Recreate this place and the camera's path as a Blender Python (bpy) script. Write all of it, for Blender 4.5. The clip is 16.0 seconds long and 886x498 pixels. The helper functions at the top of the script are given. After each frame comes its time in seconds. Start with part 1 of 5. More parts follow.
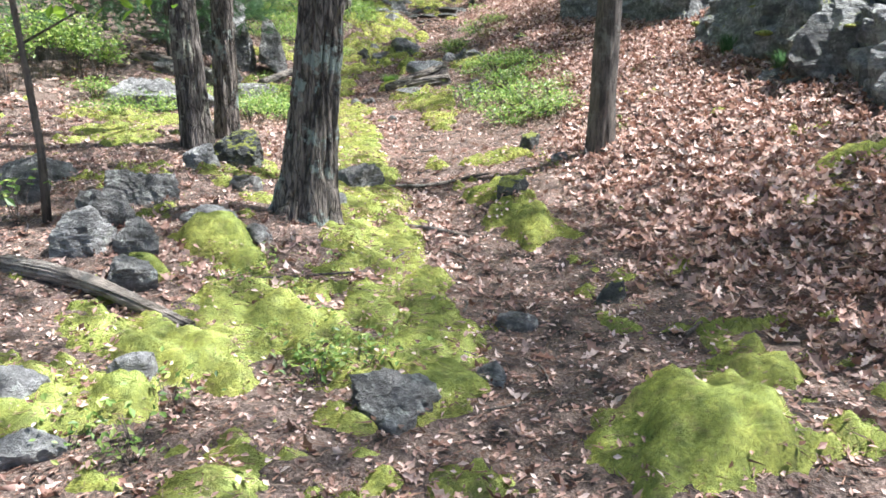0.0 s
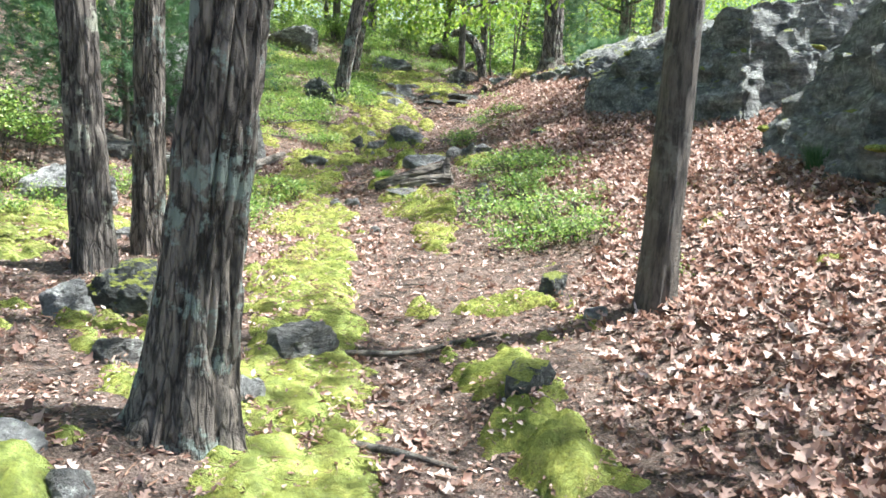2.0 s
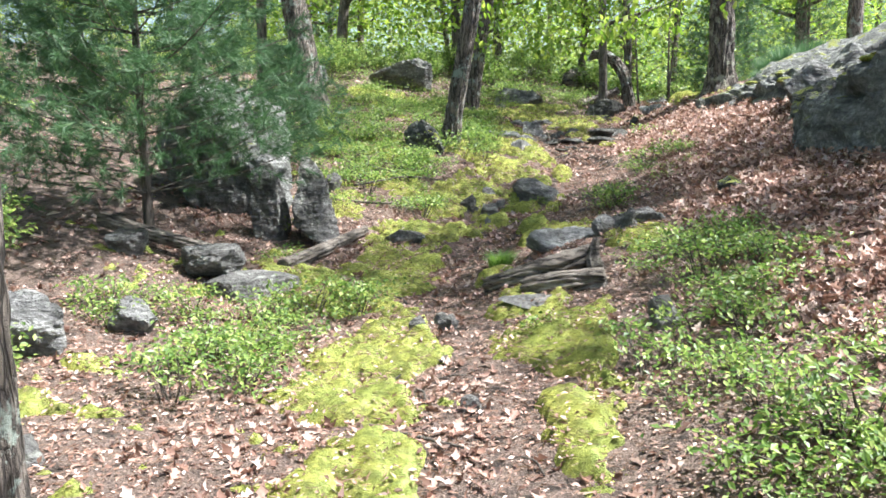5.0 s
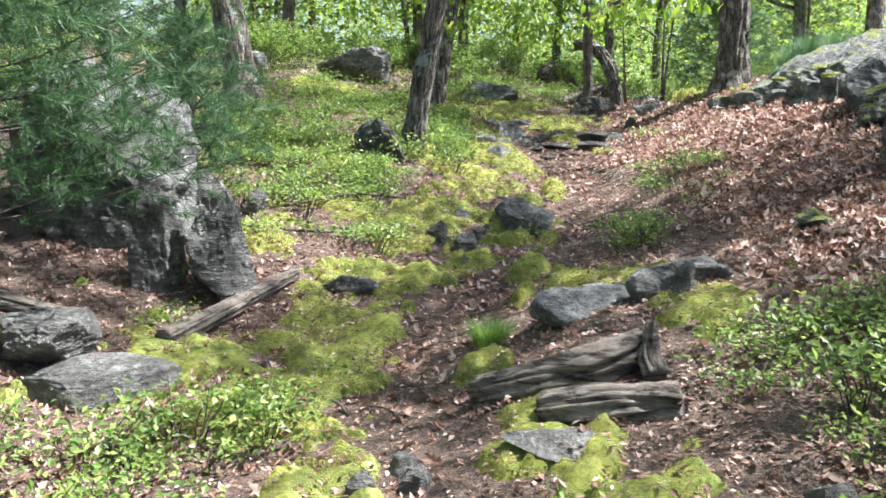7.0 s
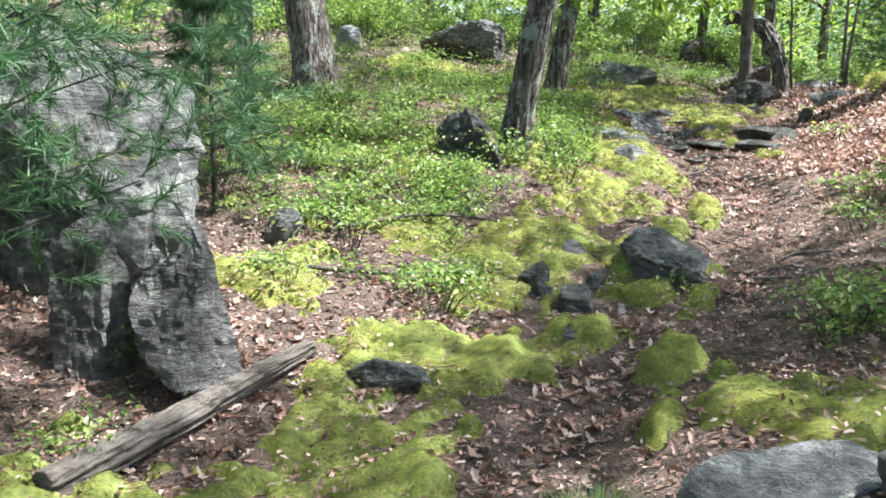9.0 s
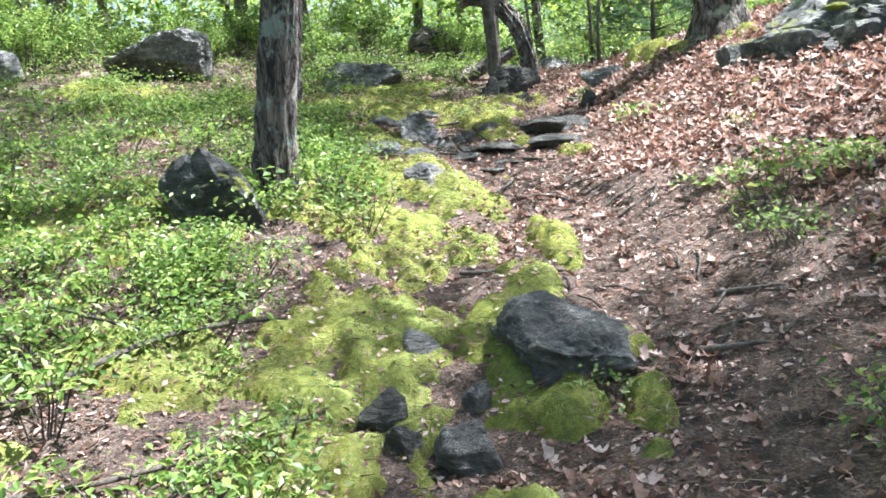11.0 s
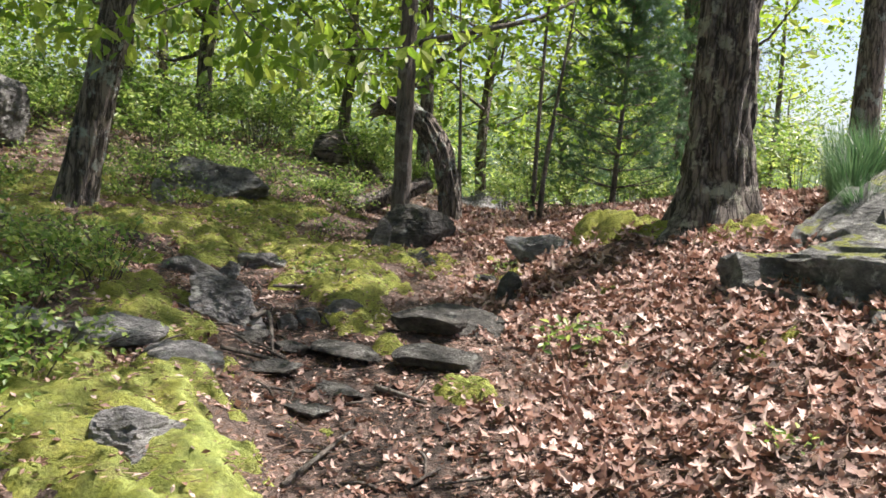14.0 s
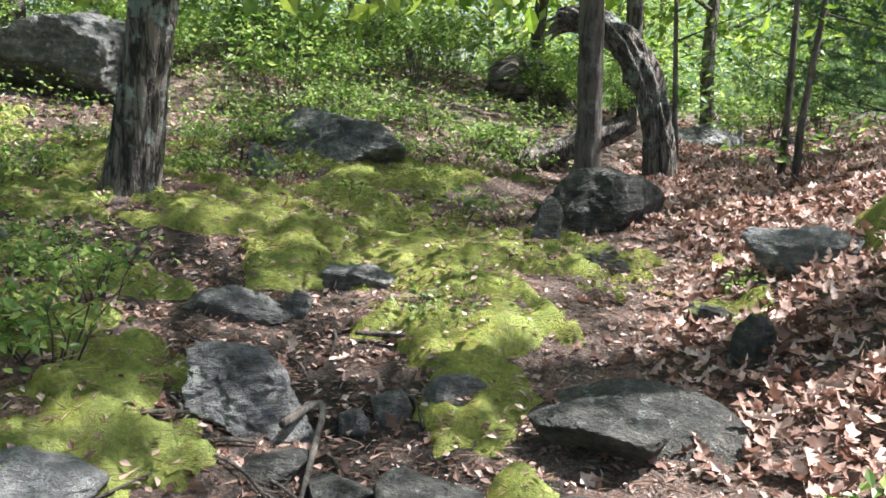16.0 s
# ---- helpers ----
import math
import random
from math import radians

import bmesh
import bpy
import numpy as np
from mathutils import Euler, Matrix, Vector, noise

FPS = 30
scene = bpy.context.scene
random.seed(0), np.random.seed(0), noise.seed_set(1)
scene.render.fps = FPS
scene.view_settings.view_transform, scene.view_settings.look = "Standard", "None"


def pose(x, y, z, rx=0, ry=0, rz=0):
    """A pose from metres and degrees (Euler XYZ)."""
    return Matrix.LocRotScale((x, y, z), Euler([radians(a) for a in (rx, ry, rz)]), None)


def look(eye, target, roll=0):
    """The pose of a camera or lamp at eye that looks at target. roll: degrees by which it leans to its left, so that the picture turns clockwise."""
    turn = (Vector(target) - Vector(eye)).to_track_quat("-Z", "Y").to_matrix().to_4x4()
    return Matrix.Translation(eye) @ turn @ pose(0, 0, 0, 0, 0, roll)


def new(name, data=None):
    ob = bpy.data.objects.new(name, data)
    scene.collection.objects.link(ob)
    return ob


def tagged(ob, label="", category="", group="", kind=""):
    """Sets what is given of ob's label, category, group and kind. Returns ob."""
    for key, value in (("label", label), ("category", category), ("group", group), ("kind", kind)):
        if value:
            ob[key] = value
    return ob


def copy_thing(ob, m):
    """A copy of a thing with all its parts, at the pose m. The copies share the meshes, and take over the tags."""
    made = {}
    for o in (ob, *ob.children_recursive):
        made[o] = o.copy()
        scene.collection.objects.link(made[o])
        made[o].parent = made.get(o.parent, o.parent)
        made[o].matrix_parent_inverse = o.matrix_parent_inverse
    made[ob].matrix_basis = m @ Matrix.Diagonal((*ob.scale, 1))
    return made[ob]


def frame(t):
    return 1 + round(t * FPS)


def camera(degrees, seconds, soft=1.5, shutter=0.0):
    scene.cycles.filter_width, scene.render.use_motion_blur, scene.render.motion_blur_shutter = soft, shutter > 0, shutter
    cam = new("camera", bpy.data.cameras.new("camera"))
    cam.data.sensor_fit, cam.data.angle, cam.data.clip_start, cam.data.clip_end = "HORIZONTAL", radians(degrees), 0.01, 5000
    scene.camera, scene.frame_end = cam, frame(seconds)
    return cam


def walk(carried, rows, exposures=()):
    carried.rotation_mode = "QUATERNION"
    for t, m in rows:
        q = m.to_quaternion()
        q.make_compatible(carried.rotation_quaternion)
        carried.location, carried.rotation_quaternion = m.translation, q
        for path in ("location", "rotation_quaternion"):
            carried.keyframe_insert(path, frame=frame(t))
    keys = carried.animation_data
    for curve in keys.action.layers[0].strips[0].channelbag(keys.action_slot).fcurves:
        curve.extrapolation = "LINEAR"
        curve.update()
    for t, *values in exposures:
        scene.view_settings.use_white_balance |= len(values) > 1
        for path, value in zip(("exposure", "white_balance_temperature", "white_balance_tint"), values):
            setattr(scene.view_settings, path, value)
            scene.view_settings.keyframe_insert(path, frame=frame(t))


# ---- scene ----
cam = camera(55.6, 16.0, soft=1.6)
PATH = [
    (0, (-0.027, 0.121, 1.513), (-0.021, 2.044, 0.963), -0.1),
    (0.5, (-0.061, 0.65, 1.507), (-0.01, 2.585, 1.003), 1.7),
    (1, (-0.021, 1.16, 1.532), (0.034, 3.103, 1.06), 2.5),
    (1.5, (-0.033, 1.662, 1.561), (0.061, 3.606, 1.101), 1.2),
    (2, (0.085, 2.163, 1.538), (0.072, 4.13, 1.174), 2.3),
    (2.5, (0.15, 2.72, 1.524), (0.096, 4.703, 1.27), 2.1),
    (3, (0.24, 3.214, 1.544), (0.088, 5.197, 1.334), 2.3),
    (3.2, (0.282, 3.424, 1.552), (0.04, 5.396, 1.319), 2.6),
    (5.3, (-0.064, 5.798, 1.654), (-0.407, 7.746, 1.362), -1.3),
    (5.5, (-0.109, 6.019, 1.643), (-0.399, 7.979, 1.371), -1.2),
    (6, (-0.206, 6.572, 1.719), (-0.409, 8.546, 1.472), 1.2),
    (6.5, (-0.371, 7.138, 1.719), (-0.535, 9.106, 1.401), 0.0),
    (7, (-0.411, 7.712, 1.711), (-0.658, 9.673, 1.406), -0.3),
    (7.5, (-0.449, 8.26, 1.71), (-0.811, 10.205, 1.416), 1.3),
    (8, (-0.484, 8.812, 1.767), (-0.975, 10.727, 1.462), 0.8),
    (8.2, (-0.483, 9.034, 1.774), (-1.033, 10.93, 1.454), 0.7),
    (10.3, (-0.958, 11.118, 1.806), (-1.25, 13.06, 1.427), -4.3),
    (10.5, (-1.06, 11.324, 1.813), (-1.225, 13.278, 1.422), -5.2),
    (11, (-1.182, 11.748, 1.869), (-1.083, 13.711, 1.501), -6.7),
    (11.5, (-1.175, 12.233, 1.908), (-0.856, 14.188, 1.625), -4.1),
    (12, (-1.15, 12.671, 1.952), (-0.613, 14.593, 1.818), -1.6),
    (12.5, (-1.02, 13.102, 1.965), (-0.481, 15.025, 1.859), -0.3),
    (13, (-0.843, 13.551, 1.989), (-0.391, 15.492, 1.827), 2.2),
    (13.5, (-0.639, 14.065, 2.058), (-0.223, 16.014, 1.884), 2.9),
    (14, (-0.383, 14.544, 2.154), (-0.118, 16.522, 2.023), 3.7),
    (14.5, (-0.25, 15.072, 2.188), (-0.139, 17.062, 2.022), 2.9),
    (15, (-0.116, 15.63, 2.292), (-0.079, 17.623, 2.119), 0.8),
    (15.5, (-0.002, 16.091, 2.371), (-0.092, 18.073, 2.121), 1.0),
    (16, (-0.016, 16.553, 2.412), (-0.264, 18.506, 2.056), 0.9),
]
walk(cam, [(t, look(eye, target, roll)) for t, eye, target, roll in PATH], [(0, 1.8, 6000, 11), (1.5, 1.88, 6000, 9), (2.4, 1.95, 6000, 3), (3.2, 1.7, 6000, 2), (5.3, 1.85, 6100, 11), (6.5, 1.85, 6100, 12), (8.2, 1.85, 6100, 7), (10.3, 2.1, 5800, 11), (11.4, 2.05, 5800, 10), (12.3, 1.35, 6300, 12), (13.5, 1.3, 6700, 16), (14.5, 1.35, 6700, 18), (15.2, 1.75, 6300, 17), (16, 1.75, 6100, 12)])

# ---- light ----
SUN_AZ, SUN_EL = 78.0, 61.0
world = bpy.data.worlds.new("sky")
scene.world = world
world.use_nodes = True
sky = world.node_tree.nodes.new("ShaderNodeTexSky")
sky.sky_type, sky.sun_disc = "NISHITA", False
sky.sun_elevation, sky.sun_rotation = radians(SUN_EL), radians(SUN_AZ)
sky.air_density, sky.dust_density = 1.0, 2.5
back = world.node_tree.nodes["Background"]
back.inputs[1].default_value = 0.085
world.node_tree.links.new(sky.outputs[0], back.inputs[0])
sun = new("sun", bpy.data.lights.new("sun", "SUN"))
sun.data.energy, sun.data.angle, sun.data.color = 5.0, radians(0.6), (1.0, 0.965, 0.92)
to_sun = Vector((math.sin(radians(SUN_AZ)) * math.cos(radians(SUN_EL)), math.cos(radians(SUN_AZ)) * math.cos(radians(SUN_EL)), math.sin(radians(SUN_EL))))
sun.matrix_world = look(to_sun * 60, (0, 0, 0))

# ---- materials ----


def node_mat(name):
    m = bpy.data.materials.new(name)
    m.use_nodes = True
    nt = m.node_tree
    return m, nt, nt.nodes["Principled BSDF"]


def add(nt, kind, **values):
    n = nt.nodes.new(kind)
    for key, v in values.items():
        n.inputs[key.replace("_", " ")].default_value = v
    return n


def coords(nt, scale=(1, 1, 1), which="Object"):
    tc, mp = nt.nodes.new("ShaderNodeTexCoord"), nt.nodes.new("ShaderNodeMapping")
    mp.inputs["Scale"].default_value = scale
    nt.links.new(tc.outputs[which], mp.inputs["Vector"])
    return mp.outputs[0]


def noise_tex(nt, vec, scale, detail=5.0, rough=0.6):
    n = add(nt, "ShaderNodeTexNoise", Scale=scale, Detail=detail, Roughness=rough)
    nt.links.new(vec, n.inputs["Vector"])
    return n.outputs[0]


def ramp(nt, fac, stops):
    r = nt.nodes.new("ShaderNodeValToRGB")
    while len(r.color_ramp.elements) < len(stops):
        r.color_ramp.elements.new(0.5)
    for el, (pos, col) in zip(r.color_ramp.elements, stops):
        el.position, el.color = pos, (*col, 1) if len(col) == 3 else col
    nt.links.new(fac, r.inputs[0])
    return r.outputs[0]


def mixed(nt, fac, a, b):
    m = nt.nodes.new("ShaderNodeMix")
    m.data_type = "RGBA"
    for sock, v in ((m.inputs[0], fac), (m.inputs[6], a), (m.inputs[7], b)):
        if hasattr(v, "is_linked"):
            nt.links.new(v, sock)
        else:
            sock.default_value = v if isinstance(v, float) else (*v, 1)
    return m.outputs[2]


def bump(nt, height, strength, distance, bsdf):
    b = add(nt, "ShaderNodeBump", Strength=strength, Distance=distance)
    nt.links.new(height, b.inputs["Height"])
    nt.links.new(b.outputs[0], bsdf.inputs["Normal"])


def soil_material():
    m, nt, p = node_mat("forest_soil")
    v = coords(nt)
    mid, fine = noise_tex(nt, v, 9, 6), noise_tex(nt, v, 90, 4, 0.7)
    dark = ramp(nt, fine, [(0.3, (0.016, 0.012, 0.009)), (0.7, (0.07, 0.048, 0.034))])
    litter = ramp(nt, fine, [(0.3, (0.06, 0.042, 0.032)), (0.5, (0.20, 0.14, 0.11)), (0.72, (0.46, 0.35, 0.285))])
    at = nt.nodes.new("ShaderNodeAttribute")
    at.attribute_name = "worn"
    k = nt.nodes.new("ShaderNodeMath")
    k.operation = "MULTIPLY_ADD"
    nt.links.new(at.outputs["Fac"], k.inputs[0])
    k.inputs[1].default_value = 0.07
    nt.links.new(mid, k.inputs[2])
    nt.links.new(mixed(nt, ramp(nt, k.outputs[0], [(0.5, (0, 0, 0)), (0.66, (1, 1, 1))]), litter, dark), p.inputs["Base Color"])
    p.inputs["Roughness"].default_value = 0.95
    bump(nt, fine, 1.0, 0.05, p)
    return m


def moss_material():
    m, nt, p = node_mat("moss")
    v = coords(nt)
    big, mid, fine = noise_tex(nt, v, 2.2, 4), noise_tex(nt, v, 16, 5), noise_tex(nt, v, 70, 6, 0.85)
    # wide dark-to-yellow spread puts shaded and sunlit moss into the colour
    a = ramp(nt, mid, [(0.34, (0.06, 0.075, 0.012)), (0.5, (0.20, 0.225, 0.036)), (0.68, (0.42, 0.43, 0.09))])
    b = ramp(nt, mid, [(0.34, (0.11, 0.10, 0.018)), (0.52, (0.32, 0.31, 0.055)), (0.70, (0.58, 0.54, 0.15))])
    c = mixed(nt, ramp(nt, big, [(0.4, (0, 0, 0)), (0.6, (1, 1, 1))]), a, b)
    brown = ramp(nt, noise_tex(nt, v, 28, 6, 0.7), [(0.58, (0, 0, 0)), (0.70, (1, 1, 1))])
    c = mixed(nt, brown, c, (0.14, 0.09, 0.045))
    dead = ramp(nt, noise_tex(nt, v, 7, 7, 0.75), [(0.53, (0, 0, 0)), (0.64, (0.8, 0.8, 0.8))])
    c = mixed(nt, dead, c, ramp(nt, fine, [(0.35, (0.10, 0.075, 0.03)), (0.65, (0.30, 0.235, 0.10))]))
    # fine mottling, its dark end painted for shaded gaps between cushions
    speck = ramp(nt, fine, [(0.36, (0.35, 0.35, 0.33)), (0.5, (0.92, 0.92, 0.92)), (0.64, (1.4, 1.36, 1.25))])
    mul = nt.nodes.new("ShaderNodeMix")
    mul.data_type, mul.blend_type = "RGBA", "MULTIPLY"
    mul.inputs[0].default_value = 1.0
    nt.links.new(c, mul.inputs[6]), nt.links.new(speck, mul.inputs[7])
    nt.links.new(mul.outputs[2], p.inputs["Base Color"])
    p.inputs["Roughness"].default_value = 1.0
    p.inputs["Specular IOR Level"].default_value = 0.1
    p.inputs["Sheen Weight"].default_value = 0.5
    p.inputs["Sheen Tint"].default_value = (0.75, 0.9, 0.3, 1)
    bump(nt, fine, 1.0, 0.06, p)
    return m


def rock_material(name, dark, mid_c, light, lichen=0.5, mossy=0.0):
    m, nt, p = node_mat(name)
    v = coords(nt)
    st = coords(nt, (1, 1, 3.2))
    n1, n2, n3 = noise_tex(nt, st, 3.0, 7, 0.65), noise_tex(nt, v, 22, 6, 0.7), noise_tex(nt, v, 120, 3, 0.7)
    c = ramp(nt, n1, [(0.3, dark), (0.5, mid_c), (0.7, light)])
    c = mixed(nt, ramp(nt, n2, [(0.4, (0.65, 0.65, 0.65)), (0.6, (0, 0, 0))]), c, dark)
    spots = ramp(nt, noise_tex(nt, v, 13, 7, 0.75), [(0.56, (0, 0, 0)), (0.62, (lichen, lichen, lichen))])
    c = mixed(nt, spots, c, (0.52, 0.54, 0.48))
    stain = ramp(nt, noise_tex(nt, coords(nt, (1, 1, 0.3)), 3.5, 6, 0.7), [(0.53, (0, 0, 0)), (0.64, (0.5, 0.5, 0.5))])
    c = mixed(nt, stain, c, tuple(0.6 * q for q in dark))
    if mossy:
        gx = nt.nodes.new("ShaderNodeNewGeometry")
        sep = nt.nodes.new("ShaderNodeSeparateXYZ")
        nt.links.new(gx.outputs["Normal"], sep.inputs[0])
        k = nt.nodes.new("ShaderNodeMath")
        k.operation = "MULTIPLY"
        nt.links.new(sep.outputs[2], k.inputs[0]), nt.links.new(noise_tex(nt, v, 5, 6), k.inputs[1])
        c = mixed(nt, ramp(nt, k.outputs[0], [(0.5 - 0.25 * mossy, (0, 0, 0)), (0.56 - 0.25 * mossy, (1, 1, 1))]), c, ramp(nt, n3, [(0.3, (0.10, 0.13, 0.018)), (0.7, (0.34, 0.36, 0.06))]))
    nt.links.new(c, p.inputs["Base Color"])
    p.inputs["Roughness"].default_value = 0.82
    h = nt.nodes.new("ShaderNodeMath")
    h.operation = "MULTIPLY_ADD"
    nt.links.new(n3, h.inputs[0]), nt.links.new(n2, h.inputs[2])
    h.inputs[1].default_value = 0.35
    h2 = nt.nodes.new("ShaderNodeMath")
    h2.operation = "MULTIPLY_ADD"
    nt.links.new(noise_tex(nt, st, 6.0, 8, 0.7), h2.inputs[0]), nt.links.new(h.outputs[0], h2.inputs[2])
    h2.inputs[1].default_value = 2.5
    bump(nt, h2.outputs[0], 1.0, 0.07, p)
    return m


def bark_material(name, dark, light, lichen=0.4, lcol=(0.36, 0.42, 0.33), grain=(1, 1, 0.19), plates=0.0):
    m, nt, p = node_mat(name)
    v, st = coords(nt), coords(nt, grain)
    n1, n2 = noise_tex(nt, st, 24, 7, 0.7), noise_tex(nt, v, 160, 3, 0.7)
    c = ramp(nt, n1, [(0.41, dark), (0.48, tuple(0.6 * q for q in light)), (0.62, light)])
    if plates:
        warp = nt.nodes.new("ShaderNodeVectorMath")
        warp.operation = "MULTIPLY_ADD"
        wn = add(nt, "ShaderNodeTexNoise", Scale=9.0, Detail=4.0)
        nt.links.new(st, wn.inputs["Vector"])
        nt.links.new(wn.outputs["Color"], warp.inputs[0])
        warp.inputs[1].default_value = (0.14, 0.14, 0.14)
        nt.links.new(st, warp.inputs[2])
        vo = add(nt, "ShaderNodeTexVoronoi", Scale=plates)
        vo.feature = "DISTANCE_TO_EDGE"
        nt.links.new(warp.outputs[0], vo.inputs["Vector"])
        edge = ramp(nt, vo.outputs["Distance"], [(0.0, (0.85, 0.85, 0.85)), (0.13, (0, 0, 0))])
        c = mixed(nt, edge, c, tuple(0.7 * q for q in dark))
    li = ramp(nt, noise_tex(nt, v, 5.5, 7, 0.72), [(0.545, (0, 0, 0)), (0.60, (lichen, lichen, lichen))])
    c = mixed(nt, li, c, lcol)
    nt.links.new(c, p.inputs["Base Color"])
    p.inputs["Roughness"].default_value = 0.9
    h = nt.nodes.new("ShaderNodeMath")
    h.operation = "ADD"
    nt.links.new(n1, h.inputs[0]), nt.links.new(n2, h.inputs[1])
    top = h.outputs[0]
    if plates:
        h3 = nt.nodes.new("ShaderNodeMath")
        h3.operation = "SUBTRACT"
        nt.links.new(top, h3.inputs[0]), nt.links.new(edge, h3.inputs[1])
        top = h3.outputs[0]
    bump(nt, top, 0.9, 0.025, p)
    return m


def leaf_material(name, stops, glow=0.45, rough=0.5):
    """A leaf whose colour varies from leaf to leaf and that lets some light through."""
    m, nt, p = node_mat(name)
    geo = nt.nodes.new("ShaderNodeNewGeometry")
    c = ramp(nt, geo.outputs["Random Per Island"], stops)
    v = coords(nt)
    c = mixed(nt, ramp(nt, noise_tex(nt, v, 60, 3), [(0.35, (0.35, 0.35, 0.35)), (0.6, (0, 0, 0))]), c, stops[0][1])
    nt.links.new(c, p.inputs["Base Color"])
    p.inputs["Roughness"].default_value = rough
    if glow:
        tr, mx = nt.nodes.new("ShaderNodeBsdfTranslucent"), nt.nodes.new("ShaderNodeMixShader")
        lit = add(nt, "ShaderNodeHueSaturation", Saturation=1.05, Value=1.7)
        nt.links.new(c, lit.inputs["Color"])
        nt.links.new(lit.outputs[0], tr.inputs[0])
        mx.inputs[0].default_value = glow
        nt.links.new(p.outputs[0], mx.inputs[1]), nt.links.new(tr.outputs[0], mx.inputs[2])
        nt.links.new(mx.outputs[0], nt.nodes["Material Output"].inputs[0])
    return m


SOIL, MOSS = soil_material(), moss_material()
ROCK = rock_material("grey_schist", (0.07, 0.068, 0.062), (0.27, 0.262, 0.245), (0.50, 0.49, 0.46), 0.8)
ROCK_PALE = rock_material("pale_lichened_rock", (0.10, 0.10, 0.097), (0.38, 0.375, 0.36), (0.66, 0.65, 0.62), 0.85)
SLAB = rock_material("brown_grey_slab", (0.03, 0.03, 0.027), (0.115, 0.11, 0.092), (0.25, 0.235, 0.20), 0.4)
ROCK_MOSSY = rock_material("mossy_rock", (0.03, 0.032, 0.03), (0.12, 0.125, 0.11), (0.26, 0.27, 0.23), 0.5, 0.7)
ROCK_OUT = rock_material("outcrop_rock", (0.06, 0.062, 0.06), (0.28, 0.285, 0.262), (0.56, 0.56, 0.52), 0.8, 0.14)
BARK = bark_material("oak_bark", (0.042, 0.034, 0.028), (0.32, 0.27, 0.225), 0.75, (0.38, 0.45, 0.39), plates=24.0)
BARK_SMOOTH = bark_material("dark_smooth_bark", (0.055, 0.046, 0.038), (0.19, 0.16, 0.13), 0.4, (0.27, 0.27, 0.23))
BARK_PALE = bark_material("lichened_bark", (0.038, 0.03, 0.024), (0.27, 0.23, 0.195), 0.85, (0.40, 0.40, 0.31), plates=22.0)
DEADWOOD = bark_material("weathered_wood", (0.04, 0.032, 0.026), (0.30, 0.255, 0.21), 0.3, (0.46, 0.43, 0.37), (0.22, 0.3, 1.3))
DRYLEAF = leaf_material("dry_oak_leaf", [(0.0, (0.09, 0.045, 0.03)), (0.35, (0.25, 0.14, 0.102)), (0.7, (0.49, 0.325, 0.26)), (1.0, (0.70, 0.57, 0.50))], 0.18, 0.62)
OAKLEAF = leaf_material("green_oak_leaf", [(0.0, (0.08, 0.15, 0.02)), (0.6, (0.185, 0.27, 0.04)), (1.0, (0.33, 0.39, 0.08))], 0.55, 0.45)
SHRUBLEAF = leaf_material("blueberry_leaf", [(0.0, (0.05, 0.105, 0.02)), (0.5, (0.17, 0.265, 0.06)), (1.0, (0.40, 0.46, 0.14))], 0.42, 0.45)
NEEDLE = leaf_material("pine_needle", [(0.0, (0.035, 0.085, 0.035)), (0.7, (0.075, 0.15, 0.06)), (1.0, (0.13, 0.2, 0.09))], 0.3, 0.5)
GRASS = leaf_material("grass_blade", [(0.0, (0.07, 0.14, 0.025)), (1.0, (0.2, 0.3, 0.07))], 0.4, 0.5)
DRYNEEDLE = leaf_material("fallen_needle", [(0.0, (0.12, 0.06, 0.035)), (0.6, (0.30, 0.17, 0.11)), (1.0, (0.45, 0.32, 0.24))], 0.0, 0.7)
HILL = leaf_material("far_woods", [(0.0, (0.05, 0.09, 0.04)), (1.0, (0.08, 0.13, 0.06))], 0.0, 1.0)

# ---- shapes ----
rng = np.random.default_rng(7)


def hashed(i, seed):
    h = (np.asarray(i, dtype=np.int64) * 374761393 + int(seed) * 668265263) & 0xFFFFFFFF
    h = ((h ^ (h >> 13)) * 1274126177) & 0xFFFFFFFF
    return ((h ^ (h >> 16)) & 0xFFFF) / 65535.0


def vnoise(x, y, z=0.0, seed=0):
    """Smooth value noise, 0 to 1, at arrays of places."""
    x, y, z = np.broadcast_arrays(np.asarray(x, float), np.asarray(y, float), np.asarray(z, float))
    i, j, k = (np.floor(a).astype(np.int64) for a in (x, y, z))
    u, v, w = (a - b for a, b in ((x, i), (y, j), (z, k)))
    u, v, w = (a * a * (3 - 2 * a) for a in (u, v, w))
    out = 0.0
    for a in (0, 1):
        for b in (0, 1):
            for c in (0, 1):
                out = out + hashed((i + a) * 73856093 + (j + b) * 19349663 + (k + c) * 83492791, seed) * (u if a else 1 - u) * (v if b else 1 - v) * (w if c else 1 - w)
    return out


def fbm(x, y, z=0.0, seed=0, octaves=4):
    out, amp = 0.0, 0.5
    for o in range(octaves):
        out = out + amp * vnoise(np.asarray(x) * 2 ** o, np.asarray(y) * 2 ** o, np.asarray(z) * 2 ** o, seed + o)
        amp *= 0.5
    return out / (1 - 0.5 ** octaves)


def cells(x, y, seed=0):
    """Distance to the nearest of points strewn one to a square."""
    i, j = np.floor(x).astype(np.int64), np.floor(y).astype(np.int64)
    best = np.full(np.shape(x), 9.0)
    for a in (-1, 0, 1):
        for b in (-1, 0, 1):
            key = (i + a) * 73856093 + (j + b) * 19349663
            best = np.minimum(best, np.hypot(i + a + hashed(key, seed) - x, j + b + hashed(key, seed + 5) - y))
    return best


